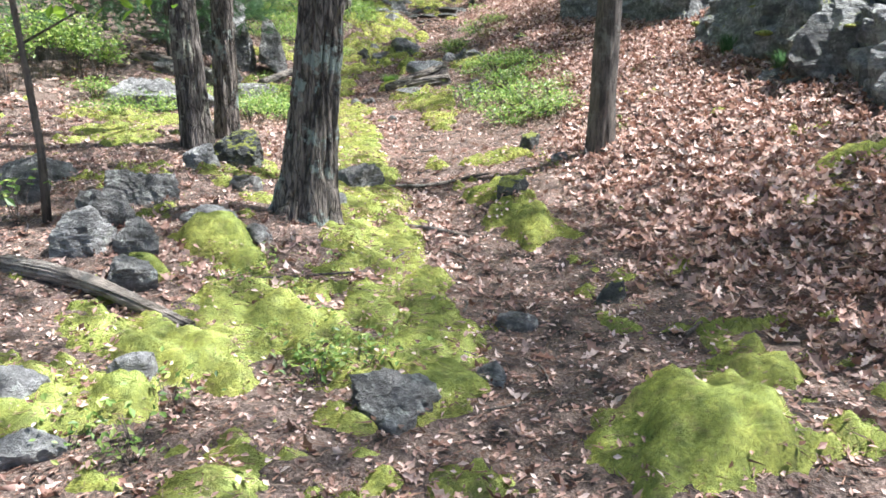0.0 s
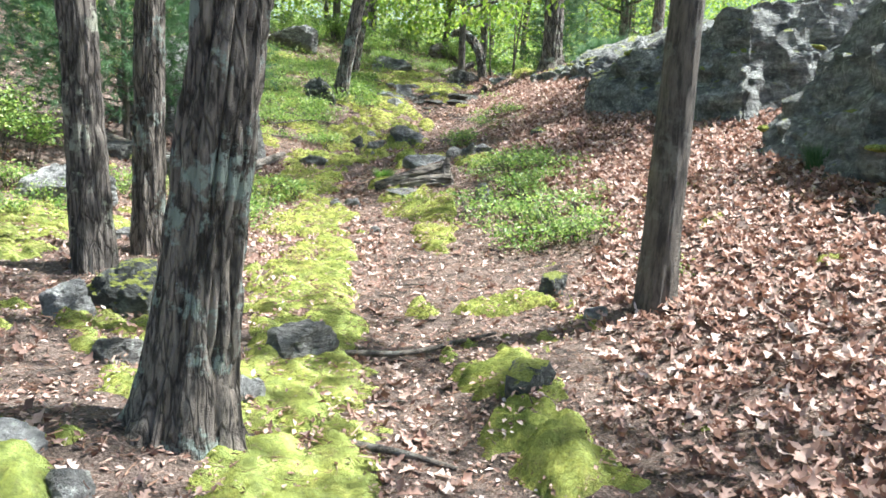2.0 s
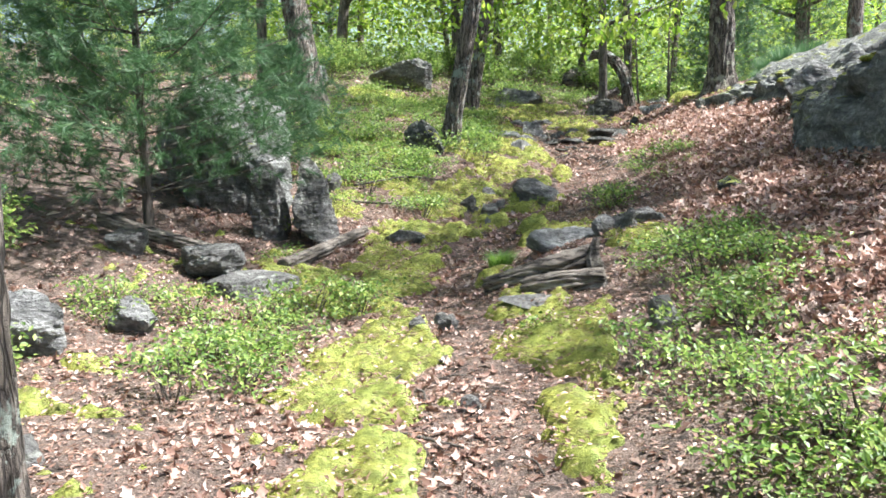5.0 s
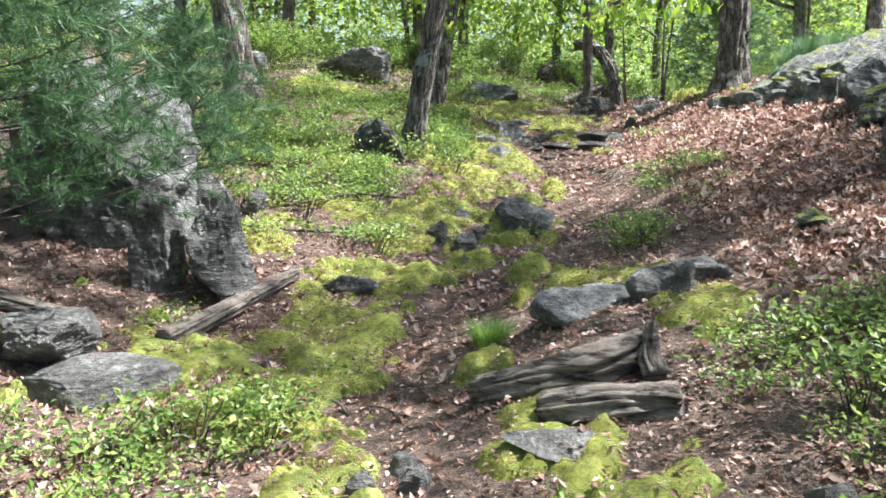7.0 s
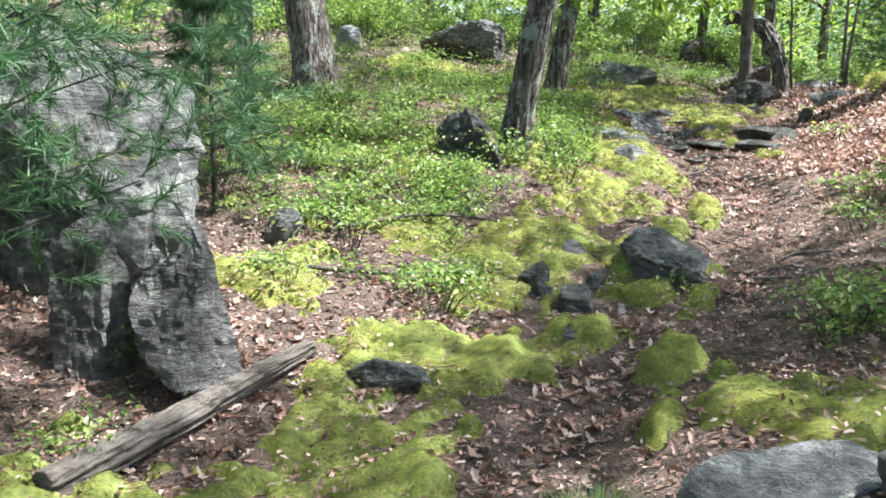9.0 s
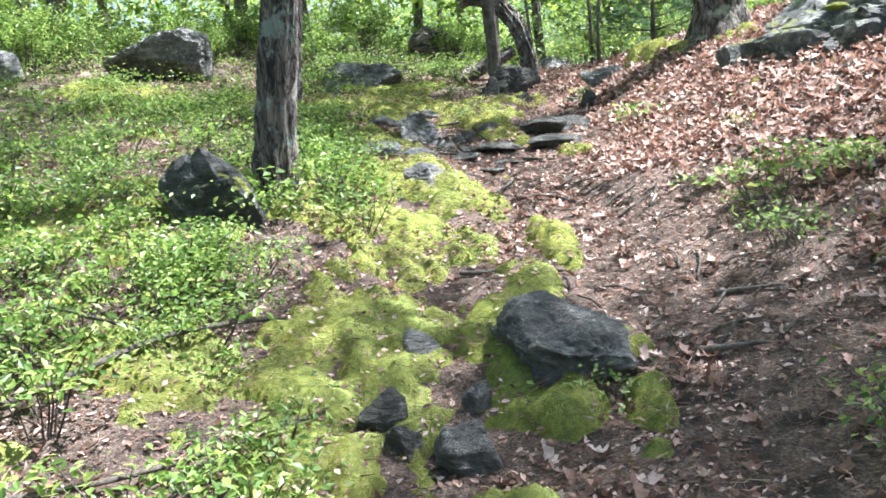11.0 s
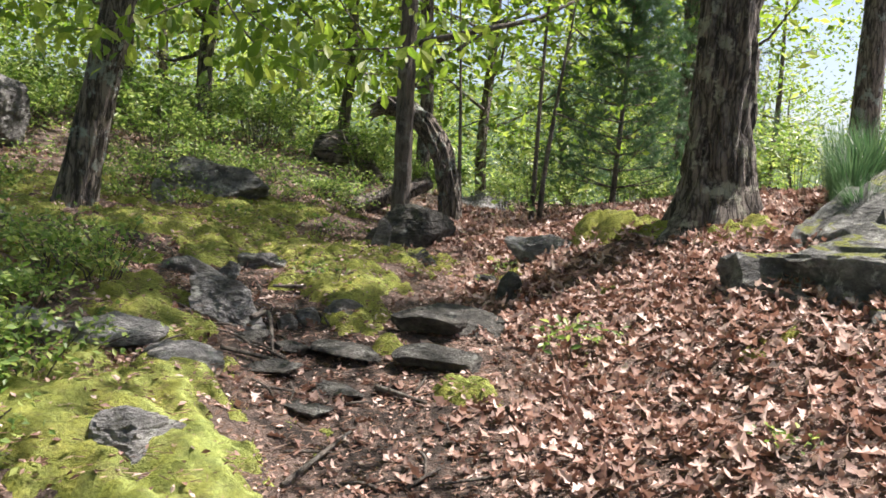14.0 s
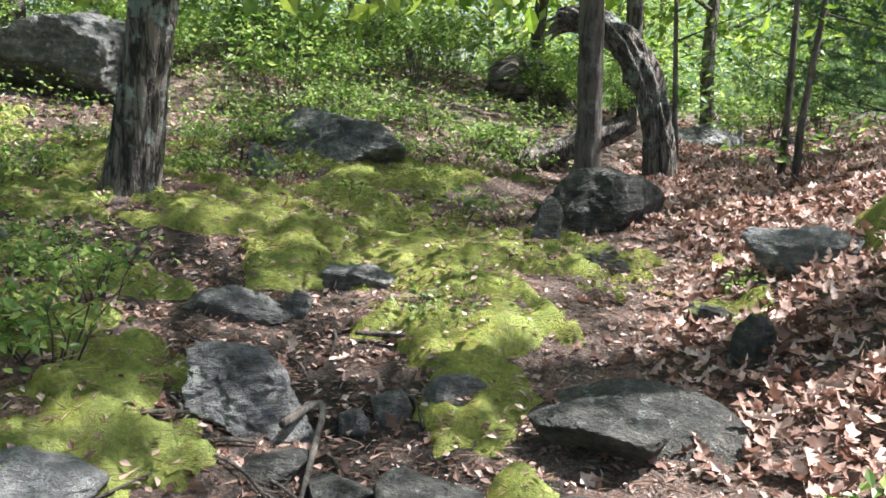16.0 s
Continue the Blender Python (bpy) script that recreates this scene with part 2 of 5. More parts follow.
def mesh_np(name, verts, faces, mats, smooth=True):
    """A mesh from an array of places and an array of equal-sided faces."""
    me = bpy.data.meshes.new(name)
    faces = np.asarray(faces, dtype=np.int32)
    n, k = faces.shape
    me.vertices.add(len(verts)), me.loops.add(n * k), me.polygons.add(n)
    me.vertices.foreach_set("co", np.asarray(verts, dtype=np.float32).ravel())
    me.loops.foreach_set("vertex_index", faces.ravel())
    me.polygons.foreach_set("loop_start", np.arange(0, n * k, k, dtype=np.int32))
    me.polygons.foreach_set("use_smooth", np.full(n, smooth))
    me.update(calc_edges=True)
    me.materials.append(mats)
    return me


def part(name, me, parent, label=""):
    ob = new(name, me)
    ob.parent = parent
    return tagged(ob, label) if label else ob


# ---- ground ----
# heights along lines across the trail: y, then the height at x = -5 to 5 in steps of 1.25
CROSS = [
    (-3, -0.43, -0.31, -0.18, -0.04, 0.07, 0.17, 0.27, 0.37, 0.52),
    (0, -0.16, -0.03, 0.04, 0.02, 0.02, 0.06, 0.28, 0.59, 0.91),
    (3, 0.1, 0.25, 0.35, 0.26, 0.09, 0.06, 0.44, 0.88, 1.27),
    (6, 0.38, 0.44, 0.52, 0.45, 0.12, 0.4, 0.87, 1.21, 1.53),
    (9, 0.7, 0.51, 0.34, 0.26, 0.29, 0.67, 1.11, 1.44, 1.73),
    (12, 1.02, 0.66, 0.28, 0.29, 0.82, 0.97, 1.31, 1.66, 1.89),
    (15, 1.41, 1.15, 1.07, 0.73, 0.73, 1.27, 1.77, 2.0, 2.06),
    (18, 1.92, 1.78, 1.91, 1.43, 1.07, 1.61, 2.25, 2.33, 2.2),
    (21, 2.4, 2.08, 1.85, 1.86, 1.71, 1.83, 2.34, 2.38, 2.26),
    (24, 2.79, 2.54, 2.42, 2.5, 2.18, 1.83, 1.99, 2.16, 2.21),
    (27, 3.18, 3.09, 2.99, 2.8, 2.44, 2.11, 1.95, 1.96, 2.06),
]
NODES = np.array([row[1:] for row in CROSS]).T


def spline(u, n):
    i = np.clip(np.floor(u).astype(int), 0, n - 2)
    f = np.clip(u - i, 0, 1)
    w = ((1 - f) ** 3 / 6, (3 * f ** 3 - 6 * f * f + 4) / 6, (-3 * f ** 3 + 3 * f * f + 3 * f + 1) / 6, f ** 3 / 6)
    return [(np.clip(i + a - 1, 0, n - 1), w[a]) for a in range(4)]


TRAIL = [(0.25, -2), (0.3, 1), (0.42, 2.8), (0.45, 3.8), (0.3, 4.6), (0.0, 5.5), (-0.12, 6.2), (-0.25, 7.2), (-0.35, 8.2), (-0.5, 9.4), (-0.7, 10.3), (-1.0, 11.4), (-1.05, 12.2), (-0.8, 12.9), (-0.28, 13.6), (-0.12, 14.4), (0.0, 15.6), (0.1, 16.7), (-0.05, 17.6), (-0.45, 18.5), (-0.75, 19.2), (-1.5, 19.8), (-2.6, 20.0)]


def trail_gap(x, y):
    """Distance to the line of the trail."""
    best = np.full(np.shape(x), 99.0)
    for (ax, ay), (bx, by) in zip(TRAIL, TRAIL[1:]):
        dx, dy = bx - ax, by - ay
        f = np.clip(((x - ax) * dx + (y - ay) * dy) / (dx * dx + dy * dy), 0, 1)
        best = np.minimum(best, np.hypot(x - ax - f * dx, y - ay - f * dy))
    return best


def side(y):
    return np.interp(y, [q[1] for q in TRAIL], [q[0] for q in TRAIL])


# low swells of the ground: x, y, spread across, spread along, height
SWELLS = [(0.82, 2.55, 0.42, 0.42, 0.14), (0.45, 5.5, 0.2, 0.35, 0.12), (-0.95, 4.7, 0.4, 0.4, 0.08), (-1.75, 16.4, 0.4, 0.6, 0.14), (-1.0, 17.5, 0.35, 0.5, 0.14), (-0.75, 16.9, 0.2, 0.5, 0.06),
          (-0.72, 14.9, 0.18, 0.26, 0.11), (-0.6, 15.5, 0.16, 0.35, 0.10), (-0.38, 16.1, 0.14, 0.35, 0.09), (-0.2, 19.7, 0.4, 0.7, 0.12), (1.45, 19.9, 0.35, 0.4, 0.14),
          (-0.95, 12.95, 0.3, 0.5, -0.06), (-1.05, 15.5, 0.2, 0.6, -0.05), (-0.2, 11.7, 0.4, 0.5, 0.05), (0.75, 18.85, 0.5, 0.5, -0.06), (-4.2, 18.1, 0.5, 0.5, 0.1)]


def gz(x, y):
    """Height of the bare ground."""
    x, y = np.asarray(x, float), np.asarray(y, float)
    cx, cy = np.clip(x, -5, 5), np.clip(y, -3, 27)
    z = 0.0
    for a, wa in spline((cx + 5) / 1.25, 9):
        for b, wb in spline((cy + 3) / 3.0, 11):
            z = z + NODES[a, b] * wa * wb
    z = z + 0.10 * np.clip(-5 - x, 0, 25) + 0.02 * np.clip(x - 5, 0, 6) - 0.16 * np.clip(x - 12, 0, 60) - 0.02 * np.clip(y - 45, 0, 300)
    for sx, sy, rx, ry, h in SWELLS:
        z = z + h * np.exp(-((x - sx) / rx) ** 2 - ((y - sy) / ry) ** 2)
    near = np.clip(1.5 - 0.03 * np.hypot(x, y - 12), 0, 1)
    z = z + near * (0.10 * (fbm(x * 1.6, y * 1.6, 0, 3) - 0.5) + 0.045 * (fbm(x * 7, y * 7, 0, 11, 3) - 0.5))
    return z - 0.03 * np.exp(-(trail_gap(x, y) / 0.26) ** 2)


def at_ground(x, y, sink=0.0):
    return float(gz(x, y)) - sink


# moss beds: x, y, half width, half length, strength
BEDS = [(-2.0, 12.1, 0.45, 0.45, 1.0), (-1.75, 11.3, 0.4, 0.35, 1.0), (-2.4, 11.6, 0.3, 0.4, 0.9), (-0.25, 12.95, 0.25, 0.25, 0.9), (0.05, 12.7, 0.25, 0.3, 0.9), (-2.6, 14.0, 0.4, 0.4, 0.9), (-0.3, 3.6, 0.45, 0.9, 1.3), (-0.9, 3.7, 0.45, 0.5, 1.1), (-1.3, 3.3, 0.3, 0.3, 1.0), (-1.0, 20.9, 0.8, 0.4, 1.2), (-0.9, 21.6, 0.6, 0.4, 1.1), (-1.5, 20.9, 0.5, 0.4, 1.2), (-0.42, 4.6, 0.36, 0.8, 1.3), (-0.62, 5.5, 0.3, 0.8, 1.4), (-0.62, 6.3, 0.3, 0.7, 1.5), (-0.8, 7.2, 0.42, 0.7, 1.5), (-0.85, 8.2, 0.3, 0.8, 1.2), (-1.2, 10.0, 0.36, 0.8, 1.3), (-1.1, 9.3, 0.26, 0.5, 1.1),
        (-1.45, 2.75, 0.5, 0.3, 0.9), (-0.75, 2.3, 0.3, 0.3, 0.6), (0.42, 5.2, 0.22, 0.6, 1.2), (-2.9, 7.6, 0.5, 0.7, 1.3), (-1.45, 6.1, 0.25, 0.5, 1.3), (-3.1, 8.6, 0.6, 0.5, 0.9), (-0.1, 7.0, 0.14, 0.2, 1.1), (0.35, 6.95, 0.3, 0.16, 1.3),
        (-0.4, 10.4, 0.26, 0.6, 1.3), (-0.2, 9.9, 0.2, 0.35, 1.2), (0.02, 9.85, 0.13, 0.55, 1.3), (-0.1, 9.1, 0.13, 0.18, 1.2), (0.0, 8.6, 0.16, 0.4, 0.7), (-0.4, 11.0, 0.2, 0.2, 1.0), (0.33, 12.0, 0.25, 0.4, 1.3), (-0.7, 11.7, 0.14, 0.24, 1.3),
        (-1.42, 11.9, 0.3, 0.35, 1.2), (-1.45, 12.45, 0.2, 0.24, 1.1), (-1.4, 12.9, 0.2, 0.22, 1.2), (-1.85, 11.6, 0.3, 0.4, 0.8), (-1.9, 12.8, 0.35, 0.4, 0.9), (-1.55, 13.5, 0.5, 0.5, 1.1), (-1.45, 14.3, 0.38, 0.6, 1.5), (-1.5, 15.0, 0.36, 0.6, 1.5), (-1.3, 15.6, 0.34, 0.6, 1.6),
        (-1.0, 16.4, 0.36, 0.6, 1.7), (-0.78, 17.0, 0.32, 0.6, 1.7), (-1.1, 17.6, 0.4, 0.5, 1.5), (-1.5, 16.6, 0.45, 0.6, 1.3), (-1.7, 17.5, 0.45, 0.5, 1.1), (-0.36, 16.15, 0.12, 0.5, 1.5), (-0.6, 15.55, 0.14, 0.4, 1.5), (-0.85, 15.1, 0.14, 0.35, 1.5), (-0.72, 14.55, 0.17, 0.24, 1.4), (-0.36, 14.65, 0.1, 0.25, 1.2),
        (-0.3, 19.6, 0.4, 0.3, 1.6), (-0.2, 19.05, 0.18, 0.3, 1.5), (-0.06, 18.62, 0.1, 0.1, 1.4), (-0.25, 20.35, 0.7, 0.5, 1.5), (-1.2, 20.1, 0.25, 0.3, 1.3), (-1.55, 19.6, 0.32, 0.22, 1.3), (-1.38, 18.7, 0.22, 0.35, 1.5), (-1.7, 20.4, 0.8, 0.28, 1.1), (0.7, 19.8, 0.15, 0.13, 1.4), (1.5, 20.1, 0.3, 0.45, 1.7), (1.75, 19.8, 0.2, 0.3, 1.4),
        (-1.75, 19.0, 0.4, 0.4, 0.9), (-3.3, 20.4, 0.9, 0.6, 1.3), (2.06, 6.55, 0.13, 0.1, 1.3), (2.42, 5.7, 0.15, 0.12, 1.3), (2.4, 5.0, 0.2, 0.1, 1.2), (0.22, 18.1, 0.12, 0.12, 1.2), (-2.3, 20.2, 0.6, 0.5, 1.0), (-2.6, 21.2, 0.8, 0.5, 0.9), (-4.3, 21.5, 1.2, 0.8, 0.8), (-2.7, 16.2, 0.7, 0.8, 0.7), (-2.2, 14.9, 0.4, 0.4, 0.8)]
# single cushions of moss: x, y, half width, half length, height
CUSHIONS = [(1.5, 20.05, 0.34, 0.42, 0.09), (1.78, 19.6, 0.3, 0.24, 0.06), (1.98, 19.2, 0.2, 0.16, 0.05), (0.8, 2.6, 0.36, 0.44, 0.06), (1.15, 3.08, 0.17, 0.28, 0.02), (1.28, 2.52, 0.12, 0.1, 0.02), (-1.08, 3.14, 0.24, 0.2, 0.05), (-1.12, 2.74, 0.14, 0.14, 0.04), (-0.78, 2.98, 0.13, 0.1, 0.03), (-1.18, 4.36, 0.24, 0.2, 0.06), (-0.98, 4.1, 0.12, 0.12, 0.04), (-0.72, 3.6, 0.15, 0.24, 0.04), (-1.42, 3.9, 0.12, 0.12, 0.04),
            (-0.98, 13.8, 0.21, 0.28, 0.06), (-0.54, 13.5, 0.17, 0.26, 0.07), (-0.55, 12.92, 0.09, 0.16, 0.03), (-1.3, 13.55, 0.15, 0.25, 0.04), (-0.35, 13.35, 0.08, 0.1, 0.03), (-0.75, 11.72, 0.11, 0.2, 0.04), (-1.35, 12.46, 0.13, 0.16, 0.03), (-0.42, 14.38, 0.1, 0.12, 0.02), (0.32, 5.9, 0.2, 0.2, 0.05), (0.5, 5.05, 0.17, 0.3, 0.06), (-0.68, 14.42, 0.12, 0.14, 0.02)]


def cushion_dome(x, y):
    """How far in from the rims of the single cushions, and how high they stand."""
    inside, top = np.full(np.shape(x), -1.0), np.zeros(np.shape(x))
    for cx, cy, rx, ry, h in CUSHIONS:
        k = 1 - ((x - cx) / rx) ** 2 - ((y - cy) / ry) ** 2
        inside, top = np.maximum(inside, k), np.maximum(top, 0.75 * h * np.clip(k, 0, 1))
    return inside, top


def moss_cover(x, y):
    """Above nought where moss grows, by how firmly."""
    v = np.full(np.shape(x), -0.5) + 0.24 * (x < side(y)) * (x > -3.4)
    for bx, by, rx, ry, s in BEDS:
        v = np.maximum(v, s * (1.1 - np.hypot((x - bx) / rx, (y - by) / ry)) - 0.1)
    v = np.minimum(v, 0.44)
    patch = fbm(x * 2.6, y * 2.6, 0, 31) - 0.5
    broken = fbm(x * 10, y * 10, 0, 41, 3) - 0.5
    gap = np.maximum(trail_gap(x, y) + 0.5 * (fbm(x * 2.1, y * 2.1, 0, 35) - 0.5), 0)
    v = v + 1.6 * patch + 1.3 * broken + 0.14 * np.exp(-(gap / 0.9) ** 2) - 1.1 * np.exp(-(gap / 0.17) ** 2) - 0.05
    return np.maximum(v, 0.5 * cushion_dome(x, y)[0] + 1.2 * broken + 0.6 * patch)


def litter_cover(x, y):
    """How thick the oak leaves lie."""
    edge = np.interp(y, [-2, 1, 3, 4.5, 7, 8.5, 10.5, 12.5, 14, 16, 17.5, 19, 21, 24], [1.5, 1.5, 1.3, 0.75, 0.7, 1.0, 0.5, 0.6, 0.4, 0.5, 0.25, 0.2, 0.3, 0.6])
    v = np.clip((x - edge + 0.9 * (fbm(x * 1.3, y * 1.3, 0, 61) - 0.5)) / 0.45, 0, 1)
    v = v * np.clip((26 - y) / 3, 0, 1) * np.where(y > 19.6, np.clip((x - 0.25) * 4, 0.1, 1), 1)
    stray = 0.06 + 0.2 * np.clip((fbm(x * 0.9, y * 0.9, 0, 71) - 0.48) * 8, 0, 1) * (x < side(y)) * np.where(y > 19.3, 0.4, 1.0)
    return np.clip(np.maximum(v, stray), 0, 1) * np.clip(1 - 2.0 * np.clip(moss_cover(x, y), 0, 1), 0.08, 1)


def grid_lines(lo, hi, step, reach):
    out = list(np.arange(lo, hi + step / 2, step))
    gap, a, b = step, lo, hi
    left, right = [], []
    while a > lo - reach:
        gap *= 1.35
        a, b = a - gap, b + gap
        left.append(a), right.append(b)
    return np.array(left[::-1] + out + right)


def ground():
    xs, ys = grid_lines(-3.2, 3.0, 0.05, 500), grid_lines(1.0, 23.0, 0.05, 600)
    gx, gy = np.meshgrid(xs, ys)
    z = gz(gx, gy)
    idx = np.arange(gx.size).reshape(gx.shape)
    quads = np.stack([idx[:-1, :-1], idx[:-1, 1:], idx[1:, 1:], idx[1:, :-1]], -1).reshape(-1, 4)
    me = mesh_np("ground", np.stack([gx, gy, z], -1).reshape(-1, 3), quads, SOIL)
    worn = me.attributes.new("worn", "FLOAT", "POINT")
    # highest along the trail's line, and raised further past y 16.5 for darker soil
    worn.data.foreach_set("value", (np.exp(-(trail_gap(gx, gy) / 0.45) ** 2) * (0.6 + 1.8 * np.clip((gy - 16.5) / 2, 0, 1))).astype(np.float32).ravel())
    return tagged(new("ground", me), "brown forest soil with pine needles and a worn dirt trail", "ground", kind="structure")


def moss_carpet():
    xs, ys = np.arange(-4.6, 2.8, 0.024), np.arange(1.6, 22.2, 0.024)
    gx, gy = np.meshgrid(xs, ys)
    m = moss_cover(gx, gy)
    wx, wy = gx + 0.05 * (vnoise(gx * 9, gy * 9, 0, 5) - 0.5), gy + 0.05 * (vnoise(gx * 9, gy * 9, 0, 6) - 0.5)
    lump = np.sqrt(np.clip(1 - 1.9 * cells(wx * 7, wy * 7, 3) ** 2, 0, 1)) * 0.055 + np.sqrt(np.clip(1 - 1.6 * cells(wx * 15, wy * 15, 9) ** 2, 0, 1)) * 0.03 + 0.016 * fbm(gx * 40, gy * 40, 0, 15, 2)
    z = gz(gx, gy) - 0.012 + np.clip(m * 4, -1, 1) * 0.012 + np.clip(m * 2.2, 0, 1) * (0.72 + 0.15 * np.clip(2 * cushion_dome(gx, gy)[0], 0, 1)) * lump + cushion_dome(gx, gy)[1]
    idx = np.arange(gx.size).reshape(gx.shape)
    quads = np.stack([idx[:-1, :-1], idx[:-1, 1:], idx[1:, 1:], idx[1:, :-1]], -1)
    keep = (m[:-1, :-1] > -0.16) | (m[1:, 1:] > -0.16)
    quads = quads[keep]
    used = np.unique(quads)
    back_to = np.zeros(gx.size, dtype=np.int64)
    back_to[used] = np.arange(len(used))
    me = mesh_np("moss_carpet", np.stack([gx, gy, z], -1).reshape(-1, 3)[used], back_to[quads], MOSS)
    return tagged(new("moss_carpet", me), "yellow-green cushion moss in lumpy beds beside the trail", "moss", kind="stuff")


def ball(level):
    bm = bmesh.new()
    bmesh.ops.create_icosphere(bm, subdivisions=level, radius=1)
    v = np.array([q.co for q in bm.verts])
    f = np.array([[q.index for q in t.verts] for t in bm.faces])
    bm.free()
    return v, f


BALLS = {}


def rock_mesh(size, seed, level=4, flats=13, rough=0.06, planes=(), strata=0.0):
    """A broken stone: a ball cut by flats, then worn. size: whole width, depth and height."""
    if level not in BALLS:
        BALLS[level] = ball(level)
    d, f = BALLS[level]
    r = np.random.default_rng(seed)
    half = np.array(size) / 2
    dist = np.full(len(d), 1.25)
    for _ in range(flats):
        n = r.normal(size=3)
        n /= np.linalg.norm(n)
        c = d @ n
        dist = np.minimum(dist, np.where(c > 0.05, r.uniform(0.55, 0.95) / np.maximum(c, 0.05), 9))
    v = d * dist[:, None] * half
    for n, h in planes:
        n = np.array(n) / np.linalg.norm(n)
        v = v - np.clip(v @ n - h, 0, None)[:, None] * n
    s = min(size) * 0.9
    q = v / s * 2.2
    w = fbm(q[:, 0], q[:, 1], q[:, 2] * (1 + 2 * strata), seed, 5) - 0.5
    ridge = np.abs(fbm(q[:, 0] * 1.7 + 7, q[:, 1] * 1.7, q[:, 2] * (1.7 + 5 * strata), seed + 9, 4) - 0.5)
    step = np.round(w * 14) / 14
    fine = fbm(q[:, 0] * 6, q[:, 1] * 6, q[:, 2] * 6, seed + 21, 3) - 0.5
    if min(size) > 1:
        crack = np.abs(fbm(v[:, 0] * 1.9 + 3, v[:, 1] * 1.9, v[:, 2] * 1.3, seed + 31, 4) - 0.5)
        v = v + d * (0.16 * (fbm(v[:, 0] * 3.2, v[:, 1] * 3.2, v[:, 2] * 2.2, seed + 33, 4) - 0.5) + 0.08 * (fbm(v[:, 0] * 9, v[:, 1] * 9, v[:, 2] * 5, seed + 35, 3) - 0.5) - 0.7 * np.clip(0.07 - crack, 0, 1))[:, None]
    v = v + d * (s * rough * (1.6 * w + 1.3 * step + 1.1 * fine - 4.0 * np.clip(0.1 - ridge, 0, 1) * 2))[:, None]
    return v, f


def rock(x, y, size, seed, turn=0, tip=0, sink=0.3, mats=None, level=4, name="rock", label="grey lichen-speckled rock lying on the forest floor", flats=13, rough=0.06, planes=(), z=None, category="rock", strata=0.0, group=""):
    v, f = rock_mesh(size, seed, level, flats, rough, planes, strata)
    ob = new(name, mesh_np(name, v, f, mats or ROCK, False))
    ob.matrix_world = pose(x, y, (at_ground(x, y) if z is None else z) + size[2] * (0.5 - sink), tip, 0, turn)
    return tagged(ob, label, category, group)


def tube(points, radii, sides, flare=0.0, ridges=0.0, seed=0, step=0.08, caps=True):
    """A round limb through points, with its radius at each; ridges: depth of the bark's furrows."""
    pts, rad = np.array(points, float), np.array(radii, float)
    seg = np.linalg.norm(np.diff(pts, axis=0), axis=1)
    s = np.concatenate([[0], np.cumsum(seg)])
    n = max(3, int(s[-1] / step) + 1)
    t = np.linspace(0, s[-1], n)
    fine = np.linspace(0, s[-1], len(pts) * 8)
    c = np.stack([np.interp(t, fine, np.convolve(np.pad(np.interp(fine, s, pts[:, k]), 4, mode="reflect", reflect_type="odd"), np.ones(9) / 9, "valid")) for k in range(3)], -1)
    r = np.interp(t, s, rad)
    tan = np.gradient(c, axis=0)
    tan /= np.linalg.norm(tan, axis=1)[:, None]
    ref = np.array([1.0, 0.02, 0.01]) if abs(tan[0, 0]) < 0.8 else np.array([0.02, 0.01, 1.0])
    a = np.cross(tan, ref)
    a /= np.linalg.norm(a, axis=1)[:, None]
    b = np.cross(tan, a)
    ang = np.linspace(0, 2 * np.pi, sides, endpoint=False)
    ca, sa = np.cos(ang)[None], np.sin(ang)[None]
    rr = r[:, None] * np.ones((1, sides))
    if flare:
        lobes = 0.55 + 0.45 * np.cos(ang * 5 + seed) * np.cos(ang * 2 + 1.3 * seed)
        rr = rr + r[0] * flare * np.exp(-t / 0.16)[:, None] * lobes[None] + r[0] * 0.35 * flare * np.exp(-t / 0.4)[:, None]
    if ridges:
        k = 4.6
        u = vnoise(ca * k + 5, sa * k + 5, t[:, None] * 3.6 + seed, seed)
        u2 = vnoise(ca * k * 2.1 + 5, sa * k * 2.1 + 5, t[:, None] * 14 + seed, seed + 3)
        rr = rr + ridges * (np.minimum(np.abs(u - 0.5) * 5.0, 1.0) * 1.5 - 1.0 + 0.9 * (u2 - 0.5)) + r[:, None] * 0.12 * (vnoise(ca + 3, sa + 3, t[:, None] * 1.5, seed + 8) - 0.5)
    v = c[:, None] + rr[..., None] * (ca[..., None] * a[:, None] + sa[..., None] * b[:, None])
    idx = np.arange(n * sides).reshape(n, sides)
    nxt = np.roll(idx, -1, axis=1)
    f = np.stack([idx[:-1], nxt[:-1], nxt[1:], idx[1:]], -1).reshape(-1, 4)
    v = v.reshape(-1, 3)
    if caps:
        for ring, centre, flip in ((idx[0], c[0], 1), (idx[-1], c[-1] + tan[-1] * r[-1] * 0.2, 0)):
            v = np.vstack([v, centre])
            k = len(v) - 1
            q = np.stack([ring, np.roll(ring, -1), np.full(sides, k), np.full(sides, k)], -1)
            f = np.vstack([f, q[:, ::-1] if flip else q])
    return v, f


def joined(pieces):
    vs, fs, n = [], [], 0
    for v, f in pieces:
        vs.append(v), fs.append(np.asarray(f) + n)
        n += len(v)
    return np.vstack(vs), np.vstack(fs)


def clean_quads(name, v, f, mats):
    """Quads whose last two corners agree become triangles."""
    me = bpy.data.meshes.new(name)
    me.from_pydata(v.tolist(), [], [q[:3] if q[2] == q[3] else (q[1:] if q[0] == q[1] else q) for q in np.asarray(f).tolist()])
    me.polygons.foreach_set("use_smooth", np.full(len(me.polygons), True))
    me.materials.append(mats)
    me.update()
    return me


